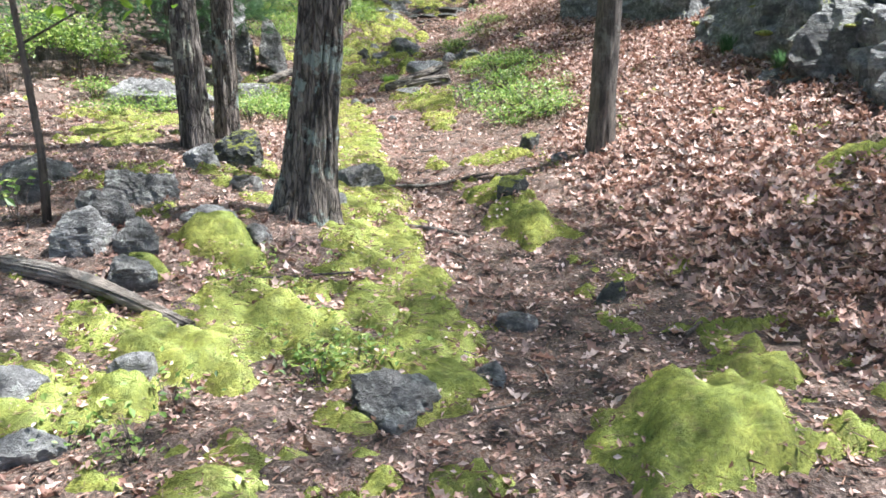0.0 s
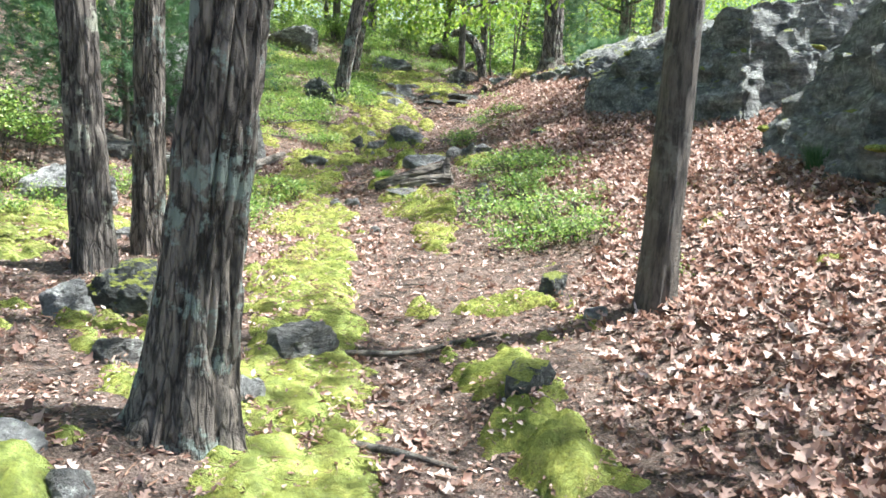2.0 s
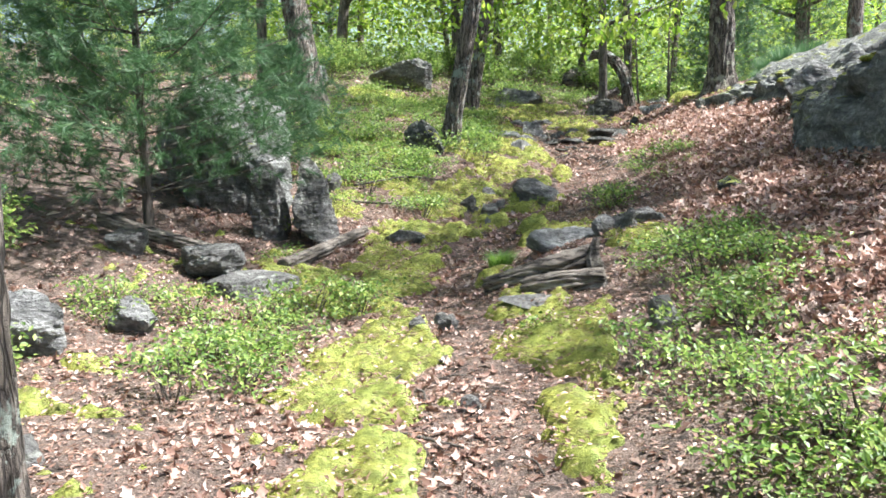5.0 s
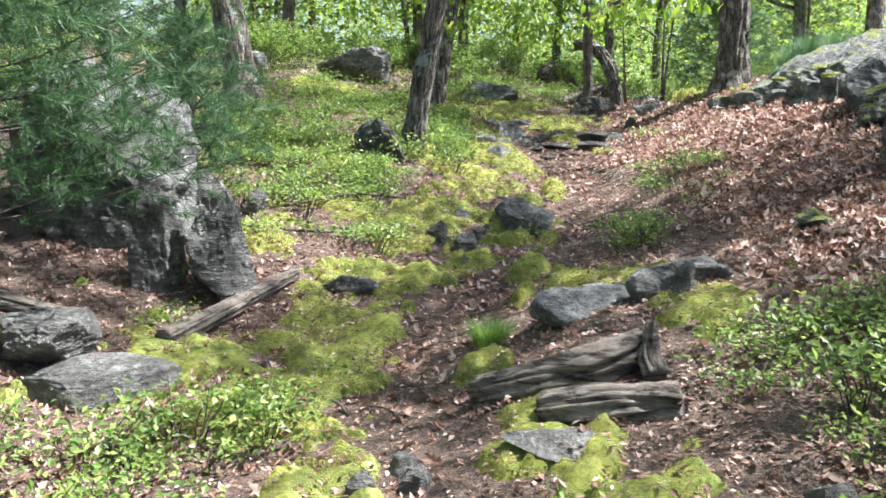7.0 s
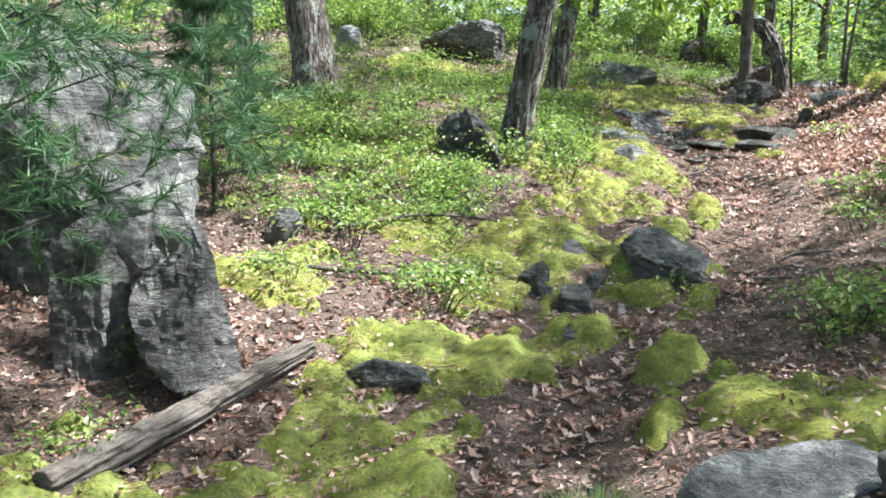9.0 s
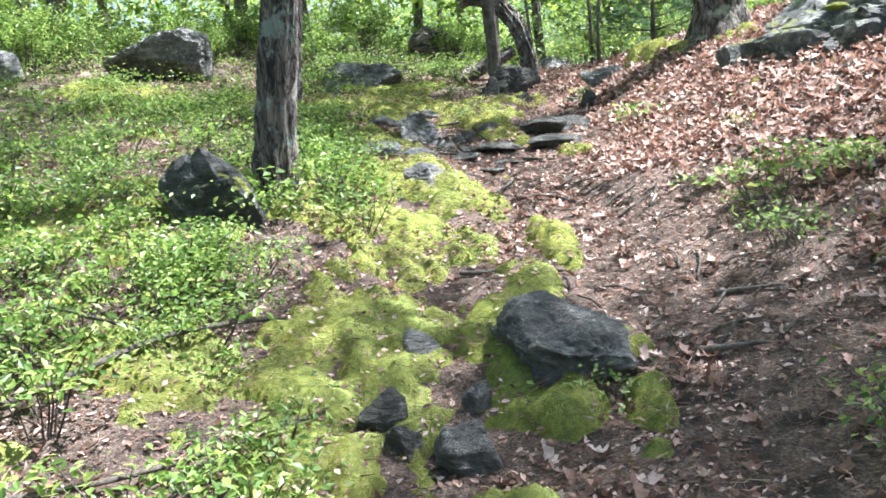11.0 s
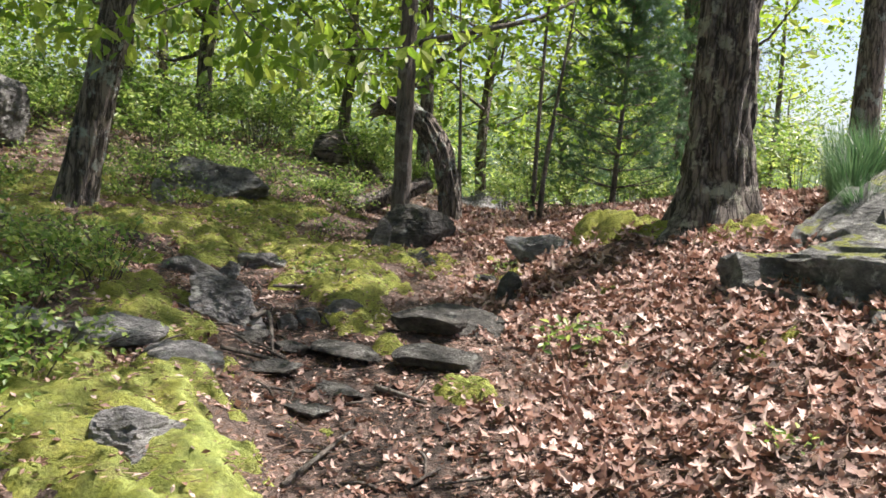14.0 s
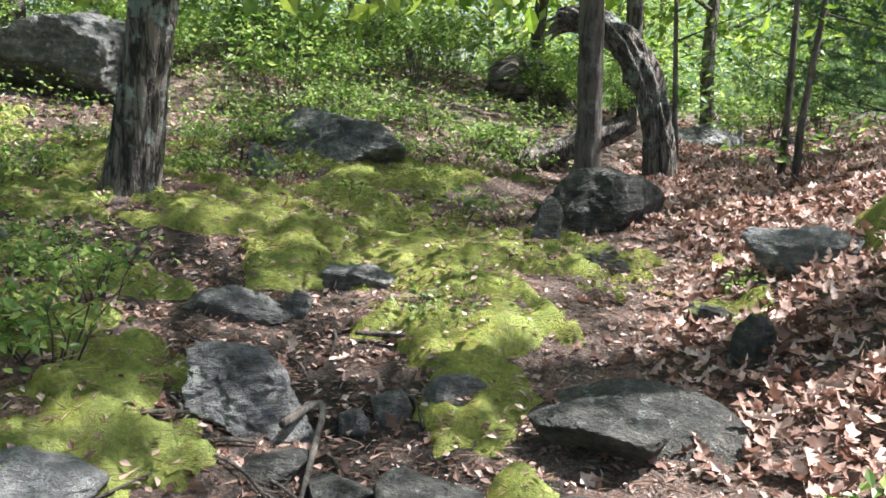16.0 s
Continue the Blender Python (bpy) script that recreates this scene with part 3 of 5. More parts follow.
def turned(n, r, flat=0.6):
    """Random frames for n leaves: flat is how far they lie level."""
    up = r.normal(size=(n, 3)) * (1 - flat) + np.array([0, 0, flat])
    up /= np.linalg.norm(up, axis=1)[:, None]
    a = r.normal(size=(n, 3))
    a -= (a * up).sum(1)[:, None] * up
    a /= np.linalg.norm(a, axis=1)[:, None]
    return a, np.cross(up, a), up


def strewn(shape, faces, places, frames, sizes):
    """Copies of one small shape, as arrays."""
    a, b, c = frames
    k = len(shape)
    v = places[:, None] + sizes[:, None, None] * (shape[None, :, 0:1] * a[:, None] + shape[None, :, 1:2] * b[:, None] + shape[None, :, 2:3] * c[:, None])
    f = faces[None] + (np.arange(len(places)) * k)[:, None, None]
    return v.reshape(-1, 3), f.reshape(-1, faces.shape[1])


# a lobed oak leaf, folded at the midrib; a plain oval leaf; a small leaf; a needle
HALF = [(0.0, 0.015), (0.2, 0.12), (0.3, 0.06), (0.46, 0.22), (0.56, 0.1), (0.72, 0.25), (0.84, 0.11), (1.0, 0.02)]


def lobed(curl, fold, twist):
    top = [(x - 0.5, w, fold * w + curl * (x - 0.5) ** 2 + twist * (x - 0.5) * w) for x, w in HALF]
    low = [(x - 0.5, -w, fold * w + curl * (x - 0.5) ** 2 - twist * (x - 0.5) * w) for x, w in HALF]
    mid = [(x - 0.5, 0, curl * (x - 0.5) ** 2) for x, w in HALF]
    v = np.array(top + mid + low)
    n = len(HALF)
    f = [(i, i + n, i + n + 1, i + 1) for i in range(n - 1)] + [(i + n, i + 2 * n, i + 2 * n + 1, i + n + 1) for i in range(n - 1)]
    return v, np.array(f)


OVAL = np.array([(0, 0, 0), (0.3, 0.17, 0.04), (0.68, 0.25, 0.0), (1.0, 0, -0.16), (0.68, -0.25, 0.0), (0.3, -0.17, 0.04), (0.35, 0, -0.02), (0.7, 0, -0.06)])
OVAL_T = np.array([(0, 6, 1), (1, 6, 7), (1, 7, 2), (2, 7, 3), (0, 5, 6), (5, 4, 7), (5, 7, 6), (4, 3, 7)])
SMALL = np.array([(0, 0, 0), (0.5, 0.27, 0.07), (1.0, 0, -0.05), (0.5, -0.27, 0.07)])
SMALL_F = np.array([(0, 1, 2), (0, 2, 3)])


def leaves_mesh(name, places, frames, sizes, mats, fine=False):
    v, f = strewn(OVAL if fine else SMALL, OVAL_T if fine else SMALL_F, places, frames, sizes)
    return mesh_np(name, v, f, mats, False)


def boughs(r, base, tip, rad, spread, count, reach, rise=0.25):
    """Limbs that leave a stem between base and tip: lists of points."""
    out = []
    for i in range(count):
        f = (i + r.uniform(0.1, 0.9)) / count
        p = base + (tip - base) * f
        az = i * 2.4 + r.uniform(-0.5, 0.5)
        d = np.array([math.cos(az), math.sin(az), rise + r.uniform(-0.1, 0.3)])
        ln = reach * (1 - 0.45 * f) * r.uniform(0.7, 1.15)
        pts = [p]
        for k in range(4):
            d = d + r.normal(size=3) * spread
            d /= np.linalg.norm(d)
            pts.append(pts[-1] + d * ln / 4)
        out.append((pts, [rad * (1 - 0.6 * f) * q for q in (1, 0.75, 0.5, 0.3, 0.12)]))
    return out


def crown(r, limbs, leaves, size, spread, mats, name="crown", fine=False, twig=3):
    """Leaves in sprays along the outer limbs."""
    ends = []
    for pts, _ in limbs:
        pts = np.array(pts)
        for _ in range(twig):
            f = r.uniform(1.3, 4.0)
            i = min(int(f), 3)
            ends.append(pts[i] + (pts[i + 1] - pts[i]) * (f - i) + r.normal(size=3) * spread * 0.6)
    ends = np.array(ends)
    pick = ends[r.integers(0, len(ends), leaves)]
    places = pick + r.normal(size=(leaves, 3)) * np.array([spread, spread, spread * 0.42])
    return leaves_mesh(name, places, turned(leaves, r, 0.6), r.uniform(0.7, 1.25, leaves) * size, mats, fine)


def tree(x, y, lean, rad, height, seed, mats, label, limbs_from=5.0, limbs=9, reach=2.6, leaves=1700, leaf=0.13, ridges=0.012, flare=0.8, sides=84, low=(), bend=0.0, category="tree", spread=0.42, near=True, sink=0.12, leafmat=None, group=""):
    """A broadleaf tree: trunk, limbs and a crown of leaves. lean: metres sideways and along per metre of height. low: limbs given by hand."""
    r = np.random.default_rng(seed)
    root = new("tree")
    z0 = at_ground(x, y) - sink
    root.matrix_world = pose(x, y, z0)
    hs = np.linspace(0, height, 9)
    wob = bend * np.sin(hs * 0.9 + seed)
    pts = np.stack([lean[0] * hs + wob * (hs > 0.1), lean[1] * hs + 0.6 * wob, hs], -1)
    radii = rad * np.interp(hs / height, [0, 0.3, 0.7, 1], [1, 0.85, 0.5, 0.12])
    if near:
        a = tube(pts[:4], radii[:4], sides, flare, ridges, seed, 0.045)
        b = tube(pts[3:], radii[3:], 12, 0, 0, seed, 0.5)
        v, f = joined([a, b])
    else:
        v, f = tube(pts, radii, sides, flare, ridges, seed, 0.4)
    part("trunk", clean_quads("trunk", v, f, mats), root)
    stem_a, stem_b = np.array([np.interp(limbs_from, hs, pts[:, k]) for k in range(3)]), pts[-1]
    made = boughs(r, stem_a, stem_b, rad * 0.4, 0.22, limbs, reach)
    for p, q in list(made) + [(np.array(lp), lr) for lp, lr in low]:
        v, f = tube(p, q, 5, 0, 0, seed, 0.55)
        part("limb", clean_quads("limb", v, f, mats), root)
    if leaves:
        part("crown", crown(r, made, leaves, leaf, spread, leafmat or OAKLEAF), root)
    return tagged(root, label, category, group)


def leafy_spray(name, parent, pts, r, leaves, size, spread, mats, fine=True, droop=0.5, rad=0.008):
    """A twig hung with leaves, under its tree; points are told from the tree's foot."""
    v, f = tube(pts, np.linspace(rad, rad * 0.3, len(pts)), 6, 0, 0, 1, 0.1)
    twig = part(name, clean_quads(name, v, f, BARK_SMOOTH), parent)
    pts = np.array(pts)
    t = r.uniform(0.15, 1, leaves) * (len(pts) - 1)
    i = np.minimum(t.astype(int), len(pts) - 2)
    p = pts[i] + (pts[i + 1] - pts[i]) * (t - i)[:, None] + r.normal(size=(leaves, 3)) * np.array([spread, spread, spread * 0.5])
    a, b, c = turned(leaves, r, 0.55)
    a = a * (1 - droop) + np.array([0, 0, -droop])
    a /= np.linalg.norm(a, axis=1)[:, None]
    b = np.cross(c, a)
    b /= np.linalg.norm(b, axis=1)[:, None]
    c = np.cross(a, b)
    part("leaves", leaves_mesh("leaves", p, (a, b, c), r.uniform(0.75, 1.2, leaves) * size, mats, fine), twig, "large fresh green oak leaves")


ground()
moss_carpet()

# ---- near trees ----
T1 = tree(-0.84, 4.95, (0.122, 0.0), 0.128, 11, 3, BARK, "thick oak trunk with furrowed grey-brown bark and pale green lichen", ridges=0.018, flare=1.4, sides=150)
T2 = tree(1.195, 6.55, (0.022, 0.0), 0.098, 9, 5, BARK_SMOOTH, "slim dark smooth-barked tree with a scarred base in leaf litter", ridges=0.004, flare=0.35, limbs=6, reach=2.2)
TA = tree(-2.05, 7.12, (-0.033, 0.0), 0.113, 10, 8, BARK_PALE, "lichen-covered oak trunk standing close beside its twin", ridges=0.012, flare=0.5)
TB = tree(-1.975, 7.8, (0.03, 0.0), 0.105, 10, 9, BARK, "brown furrowed oak trunk standing close beside its twin", ridges=0.011, flare=0.5)
T3 = tree(-1.89, 16.6, (0.19, 0.0), 0.113, 10, 12, BARK, "dark leaning oak trunk rising from moss and blueberry shrubs", ridges=0.013, flare=0.4)
T4 = tree(-4.16, 17.95, (-0.16, 0.0), 0.2, 11, 14, BARK, "thick leaning oak trunk with mossy roots", ridges=0.016, flare=0.9, bend=0.03)
T5 = tree(-4.98, 17.9, (0.03, 0.0), 0.08, 9, 15, BARK_SMOOTH, "slim dark tree trunk among bright shrubs", ridges=0.004, flare=0.3, limbs=6)
T6 = tree(-2.16, 20.6, (0.172, 0.0), 0.115, 10, 18, BARK, "leaning oak trunk with grey lichen above mossy ground", ridges=0.012, flare=0.6)
# unseen crowns of the next two are sized to shade left of the trail
TBIG = tree(2.02, 19.62, (0.0, 0.0), 0.185, 12, 21, BARK_PALE, "big old oak with flaky bark and a broad flared base", ridges=0.027, flare=1.5, limbs_from=4.6, leaves=2800, limbs=12, spread=0.5, reach=2.5)
TPOLE = tree(0.215, 22.0, (-0.015, 0.0), 0.08, 9, 24, BARK_SMOOTH, "straight dark young tree in front of the arched trunk", ridges=0.005, flare=0.2, limbs=9, leaves=2400, limbs_from=4.2, low=[([(0.07, 0, 1.7), (0.5, 0, 1.85), (1.0, 0.1, 1.95), (1.6, 0.2, 2.3)], [0.035, 0.03, 0.025, 0.012]), ([(0.09, 0, 2.3), (-0.4, 0.1, 2.5), (-0.9, 0.2, 2.55), (-1.5, 0.3, 2.9)], [0.03, 0.025, 0.02, 0.01])])

# the arched dead trunk
arch = tagged(new("arched_trunk"), "dead tree trunk arched over to a broken jagged end", "dead tree")
arch.matrix_world = pose(0.72, 22.4, at_ground(0.72, 22.4) - 0.1)
v, f = tube([(0.0, 0, 0), (-0.01, 0, 0.25), (-0.04, 0.02, 0.5), (-0.11, 0.08, 0.78), (-0.27, 0.18, 1.04), (-0.45, 0.28, 1.17), (-0.6, 0.35, 1.22), (-0.7, 0.4, 1.19)], [0.105, 0.095, 0.098, 0.108, 0.105, 0.1, 0.09, 0.075], 56, 0.25, 0.02, 4, 0.025)
part("trunk", clean_quads("trunk", v, f, BARK), arch)
for k in range(9):
    az = k * 0.7
    o = np.array([-0.68, 0.4 + 0.055 * math.cos(az), 1.19 + 0.055 * math.sin(az)])
    v, f = tube([o, o + np.array([-0.05, 0.02, -0.02]), o + np.array([-0.08 - 0.035 * (k % 3), 0.03, -0.07 - 0.03 * (k % 2)])], [0.028, 0.02, 0.004], 6)
    part("splinter", clean_quads("splinter", v, f, DEADWOOD), arch)
fallen = tagged(new("fallen_log", clean_quads("fallen_log", *tube([(-0.35, 0, 0.03), (-0.1, 0.05, 0.12), (0.25, 0.1, 0.25), (0.42, 0.1, 0.33)], [0.08, 0.085, 0.08, 0.06], 24, 0, 0.01, 6, 0.04), BARK)), "dark fallen log leaning up behind a young tree", "log")
fallen.matrix_world = pose(0.1, 22.3, at_ground(0.1, 22.3))

# ---- rock outcrops beside the trail ----
OUT_B = rock(3.45, 7.2, (3.0, 4.6, 2.6), 41, 0, 0, 0.5, ROCK_OUT, 6, "rock_outcrop", "pale grey rock outcrop with moss and lichen above the leaf slope", 0, 0.11, [((-0.9, 0, 0.44), 0.70), ((-0.35, -0.37, 0.86), 0.63), ((0, 1, 0.2), 2.0), ((-0.1, -1, 0.2), 0.7)], 1.3, "outcrop", 0.0)
# near end of the same outcrop: pale rock, with sunlight put into its colour too
OUT_P = rock(3.55, 5.7, (2.2, 3.0, 2.2), 52, 6, 0, 0.5, ROCK_PALE, 6, "rock_outcrop", "pale sunlit granite outcrop with moss tufts on its ledges", 5, 0.08, [((-0.6, -0.15, 0.78), 0.66), ((-0.95, 0, 0.3), 0.95), ((-0.25, 0, 0.97), 0.72)], 1.0, "outcrop", 0.1)
OUT_A = rock(3.25, 12.3, (3.0, 5.0, 2.6), 42, 18, 0, 0.5, ROCK_OUT, 6, "rock_outcrop", "tall sheer grey rock face leaning over the leaf slope", 0, 0.05, [((-0.98, 0, 0.2), 0.80), ((-0.1, 0.24, 0.97), 0.78), ((0, 1, 0.3), 1.85), ((0, -1, 0.3), 1.4)], 1.6, "outcrop", 0.2)
OUT_C = rock(3.1, 17.75, (4.6, 4.2, 2.4), 43, 18, 0, 0.5, ROCK_OUT, 6, "rock_outcrop", "low rounded rock ledge with pale sloping top and moss", 0, 0.05, [((-0.96, 0, 0.28), 1.36), ((-0.34, 0.06, 0.94), 0.74), ((-0.3, 1, 0.2), 1.5), ((0, -1, 0.3), 1.3)], 1.74, "outcrop", 0.1)
rock(2.45, 15.75, (0.9, 0.7, 0.62), 44, 20, 0, 0.2, ROCK, 4, "boulder", "dark angular boulder undercut above the leaves", category="boulder")
rock(2.35, 15.0, (0.7, 0.7, 0.5), 45, 50, 0, 0.3, ROCK_MOSSY, 4, "boulder", "mossy boulder half buried in oak leaves", category="boulder")
rock(-3.65, 13.65, (1.45, 1.7, 1.5), 46, 12, 0, 0.26, ROCK_OUT, 6, "rock_outcrop", "grey rock hump behind pine boughs", 14, 0.05, (), None, "outcrop", 0.0)
rock(-2.5, 12.85, (0.48, 0.44, 0.9), 47, 12, -6, 0.14, ROCK, 5, "split_rock", "upright pale grey slab of a split rock", 7, 0.05, [((0.8, 0, 0.6), 0.25), ((-1, 0, 0.14), 0.18), ((0, -1, 0.2), 0.15)])
rock(-2.94, 12.82, (0.34, 0.4, 0.82), 48, -8, -4, 0.14, ROCK, 5, "split_rock", "smaller upright half of a split rock with a dark cleft", 7, 0.05, [((1, 0, 0.12), 0.15), ((-0.7, 0, 0.7), 0.24), ((0, -1, 0.15), 0.16)])
rock(-3.7, 22.75, (1.4, 0.85, 0.8), 49, 12, 0, 0.12, ROCK, 5, "boulder", "large grey boulder perched on the mossy slope", category="boulder")
rock(-2.12, 16.25, (0.5, 0.4, 0.5), 50, 20, 0, 0.3, ROCK_MOSSY, 4, label="dark mossy rock beside a leaning oak")
rock(-5.3, 21.6, (0.5, 0.4, 0.42), 51, 0, 0, 0.2, ROCK_PALE, 4, label="pale rock among bright shrubs")


def moss_cushions(owner, count, seed, lean):
    """Cushions of moss on the upper ledges of an outcrop, on the side that faces the trail."""
    r = np.random.default_rng(seed)
    me = owner.data
    co, no = np.empty(len(me.vertices) * 3), np.empty(len(me.vertices) * 3)
    me.vertices.foreach_get("co", co), me.vertices.foreach_get("normal", no)
    co, no = co.reshape(-1, 3), no.reshape(-1, 3)
    fit = np.nonzero((no[:, 2] > lean) & (co[:, 0] < 0.3) & (co[:, 2] > -0.35))[0]
    for k in r.choice(fit, min(count, len(fit)), replace=False):
        w = r.uniform(0.05, 0.15)
        v, f = rock_mesh((w * 1.3, w * r.uniform(0.9, 1.6), w * 0.4), int(k), 3, 0, 0.16)
        ob = part("moss_cushion", mesh_np("moss_cushion", v, f, MOSS), owner, "yellow-green moss cushion")
        ob.location = co[k]


moss_cushions(OUT_B, 16, 3, 0.35), moss_cushions(OUT_P, 10, 4, 0.4), moss_cushions(OUT_A, 7, 5, 0.6), moss_cushions(OUT_C, 6, 6, 0.55)

# ---- rocks along the trail ----
G = "rocks along the trail"
ROCKS = [(-0.2, 2.88, .42, .34, .26, ROCK), (0.3, 3.72, .18, .14, .13, ROCK), (0.19, 3.18, .15, .1, .09, ROCK_PALE), (-0.64, 5.98, .36, .3, .28, ROCK), (0.45, 5.5, .22, .2, .2, ROCK_MOSSY), (0.8, 3.92, .16, .14, .15, ROCK_MOSSY),
         (-1.8, 5.15, .56, .4, .36, ROCK), (-2.45, 4.95, .36, .34, .38, ROCK), (-1.8, 4.5, .32, .22, .3, ROCK), (-1.52, 4.15, .2, .18, .26, ROCK), (-1.45, 3.78, .27, .2, .2, ROCK), (-1.8, 4.15, .34, .22, .27, ROCK_PALE), (-1.3, 4.6, .25, .2, .15, ROCK_PALE),
         (-3.35, 9.6, .75, .5, .5, ROCK_PALE), (-1.48, 2.72, .24, .2, .26, ROCK_PALE), (-1.12, 2.88, .2, .16, .15, ROCK_PALE), (-1.32, 2.46, .2, .17, .15, ROCK_PALE), (-1.7, 6.05, .25, .22, .28, ROCK_PALE), (-1.5, 6.35, .5, .4, .35, ROCK_MOSSY), (-1.35, 5.65, .25, .2, .2, ROCK),
         (0.7, 6.98, .16, .14, .26, ROCK_MOSSY), (0.9, 6.55, .16, .12, .1, ROCK_PALE), (-0.55, 9.15, .1, .08, .08, ROCK), (-1.07, 10.52, .16, .14, .17, ROCK), (-0.88, 10.6, .14, .12, .13, ROCK), (0.4, 10.0, .26, .2, .2, ROCK), (-0.95, 10.75, .15, .13, .13, ROCK),
         (0.27, 12.15, .22, .18, .25, ROCK), (0.45, 12.4, .28, .2, .16, ROCK), (-0.2, 12.2, .38, .66, .2, ROCK_PALE), (0.12, 12.2, .2, .2, .2, ROCK), (0.4, 12.45, .4, .22, .2, ROCK), (-1.16, 15.05, .2, .2, .14, ROCK), (-0.97, 13.82, .17, .2, .17, ROCK), (-1.06, 14.32, .28, .26, .2, ROCK),
         (-1.3, 14.55, .18, .2, .22, SLAB), (-1.24, 14.38, .14, .13, .12, SLAB), (-0.98, 14.6, .1, .1, .16, ROCK), (-2.86, 14.4, .25, .2, .28, ROCK), (-1.8, 13.2, .42, .24, .16, ROCK), (-3.7, 11.7, .4, .35, .35, ROCK), (-1.02, 17.3, .3, .34, .17, ROCK_PALE), (-0.98, 18.1, .4, .3, .22, ROCK_PALE),
         (-0.92, 18.92, .4, .42, .3, ROCK_PALE), (-1.15, 19.5, .34, .26, .14, ROCK), (-0.58, 18.92, .12, .1, .12, ROCK), (-0.48, 18.99, .15, .12, .14, ROCK), (-0.97, 19.58, .13, .1, .12, ROCK), (-0.25, 18.6, .34, .26, .08, SLAB), (-0.62, 18.3, .3, .2, .06, SLAB), (-0.35, 18.2, .32, .2, .06, SLAB), (-0.55, 18.6, .26, .18, .06, SLAB), (-0.45, 17.95, .24, .16, .05, SLAB), (-0.75, 18.65, .24, .2, .07, SLAB), (-0.3, 19.05, .2, .2, .1, ROCK),
         (0.22, 21.1, .66, .4, .36, SLAB), (1.03, 20.1, .42, .32, .24, ROCK_PALE), (0.66, 19.35, .14, .14, .22, ROCK_MOSSY), (0.63, 19.72, .26, .18, .14, ROCK_MOSSY), (-0.02, 20.6, .14, .14, .28, ROCK), (-1.3, 21.85, .86, .6, .48, ROCK), (-1.72, 21.4, .22, .18, .28, ROCK_PALE), (1.5, 25.4, .75, .5, .34, ROCK_PALE), (0.2, 20.35, .3, .26, .16, ROCK_MOSSY),
         (-0.8, 20.0, .3, .22, .14, ROCK), (-1.35, 18.3, .45, .34, .12, ROCK_PALE), (-1.55, 18.05, .3, .24, .2, ROCK_PALE), (-2.3, 19.6, .3, .24, .16, ROCK), (1.2, 12.9, .3, .25, .18, ROCK_MOSSY), (-2.9, 10.3, .4, .3, .25, ROCK_PALE), (-2.2, 8.2, .3, .25, .2, ROCK), (-2.7, 5.6, .5, .4, .35, ROCK), (-0.7, 5.35, .2, .18, .14, ROCK_PALE), (-1.0, 4.45, .22, .18, .12, ROCK)]
for i, (x, y, a, b, c, mt) in enumerate(ROCKS):
    small = max(a, b, c) < 0.25
    what = {ROCK: "dark grey", SLAB: "dark brown-grey", ROCK_PALE: "pale lichened", ROCK_MOSSY: "moss-capped"}[mt]
    rock(x, y, (a * 1.08, b * 1.08, c * 1.25), 100 + i, (i * 47) % 90 - 45, 0, 0.42, mt, 3 if small else 4 if max(a, b) < 0.42 else 5, "stone" if small else "rock", what + (" stone set in the trail's edge" if small else " rock half sunk in the forest floor"), category="stone" if small else "rock", group=G)

rock(-0.6, 14.78, (0.44, 0.62, 0.36), 174, 26, 6, 0.48, ROCK, 5, "rock", "dark grey rock bedded in a mossy ridge by the trail", 9, 0.09, [((0.1, -0.3, 1), 0.12)], strata=0.2, group=G)

# flat slabs beside the steps
for x, y, a, b, c, turn, tip, s in ((0.24, 19.0, .56, .34, .06, -20, 24, 61), (0.14, 18.86, .34, .26, .16, 5, 0, 62), (0.2, 18.42, .44, .26, .07, -8, 12, 63), (-0.35, 10.68, .4, .22, .07, 12, 8, 64), (-2.62, 11.35, .8, .5, .16, 10, 6, 65), (-2.9, 11.6, .6, .4, .3, -15, 0, 66)):
    rock(x, y, (a, b, c), s, turn, tip, 0.05, SLAB if s < 64 else ROCK, 5, "rock_slab", "flat tilted slab of grey rock beside the trail", 8, 0.05, [((0, 0, 1), c * 0.4), ((0, 0, -1), c * 0.4)], category="slab", strata=0.6)

# ---- dead wood ----


def log(pts, radii, label, name="fallen_log", mats=None, ridges=0.01, sides=72):
    x, y, _ = pts[0]
    base = np.array([x, y, at_ground(x, y)])
    places = [np.array([px, py, at_ground(px, py) + h]) - base for px, py, h in pts]
    ob = new(name, clean_quads(name, *tube(places, radii, sides, 0, ridges, 3, 0.03), mats or DEADWOOD))
    ob.location = base
    return tagged(ob, label, "log" if name == "fallen_log" else "stick")


log([(-2.05, 3.86, 0.03), (-1.6, 3.66, 0.04), (-1.06, 3.38, 0.03)], [0.045, 0.04, 0.025], "thin grey barkless log lying on needles", ridges=0.006)
log([(-2.5, 11.98, 0.05), (-2.35, 12.5, 0.06), (-2.15, 13.3, 0.05)], [0.06, 0.055, 0.035], "rotting grey log beside the split rock")
log([(-4.1, 11.95, 0.12), (-3.5, 11.9, 0.12), (-2.95, 11.95, 0.1)], [0.06, 0.055, 0.04], "old grey log under pine boughs")
log([(-0.72, 11.32, 0.03), (-0.4, 11.25, 0.04), (-0.12, 11.28, 0.05), (0.02, 11.36, 0.1)], [0.075, 0.09, 0.09, 0.05], "weathered split stump wood with deep grain beside the trail", ridges=0.03)
log([(-0.42, 10.95, 0.03), (-0.2, 10.9, 0.04), (0.1, 10.86, 0.03)], [0.085, 0.09, 0.06], "weathered grey chunk of rotten log", ridges=0.025)
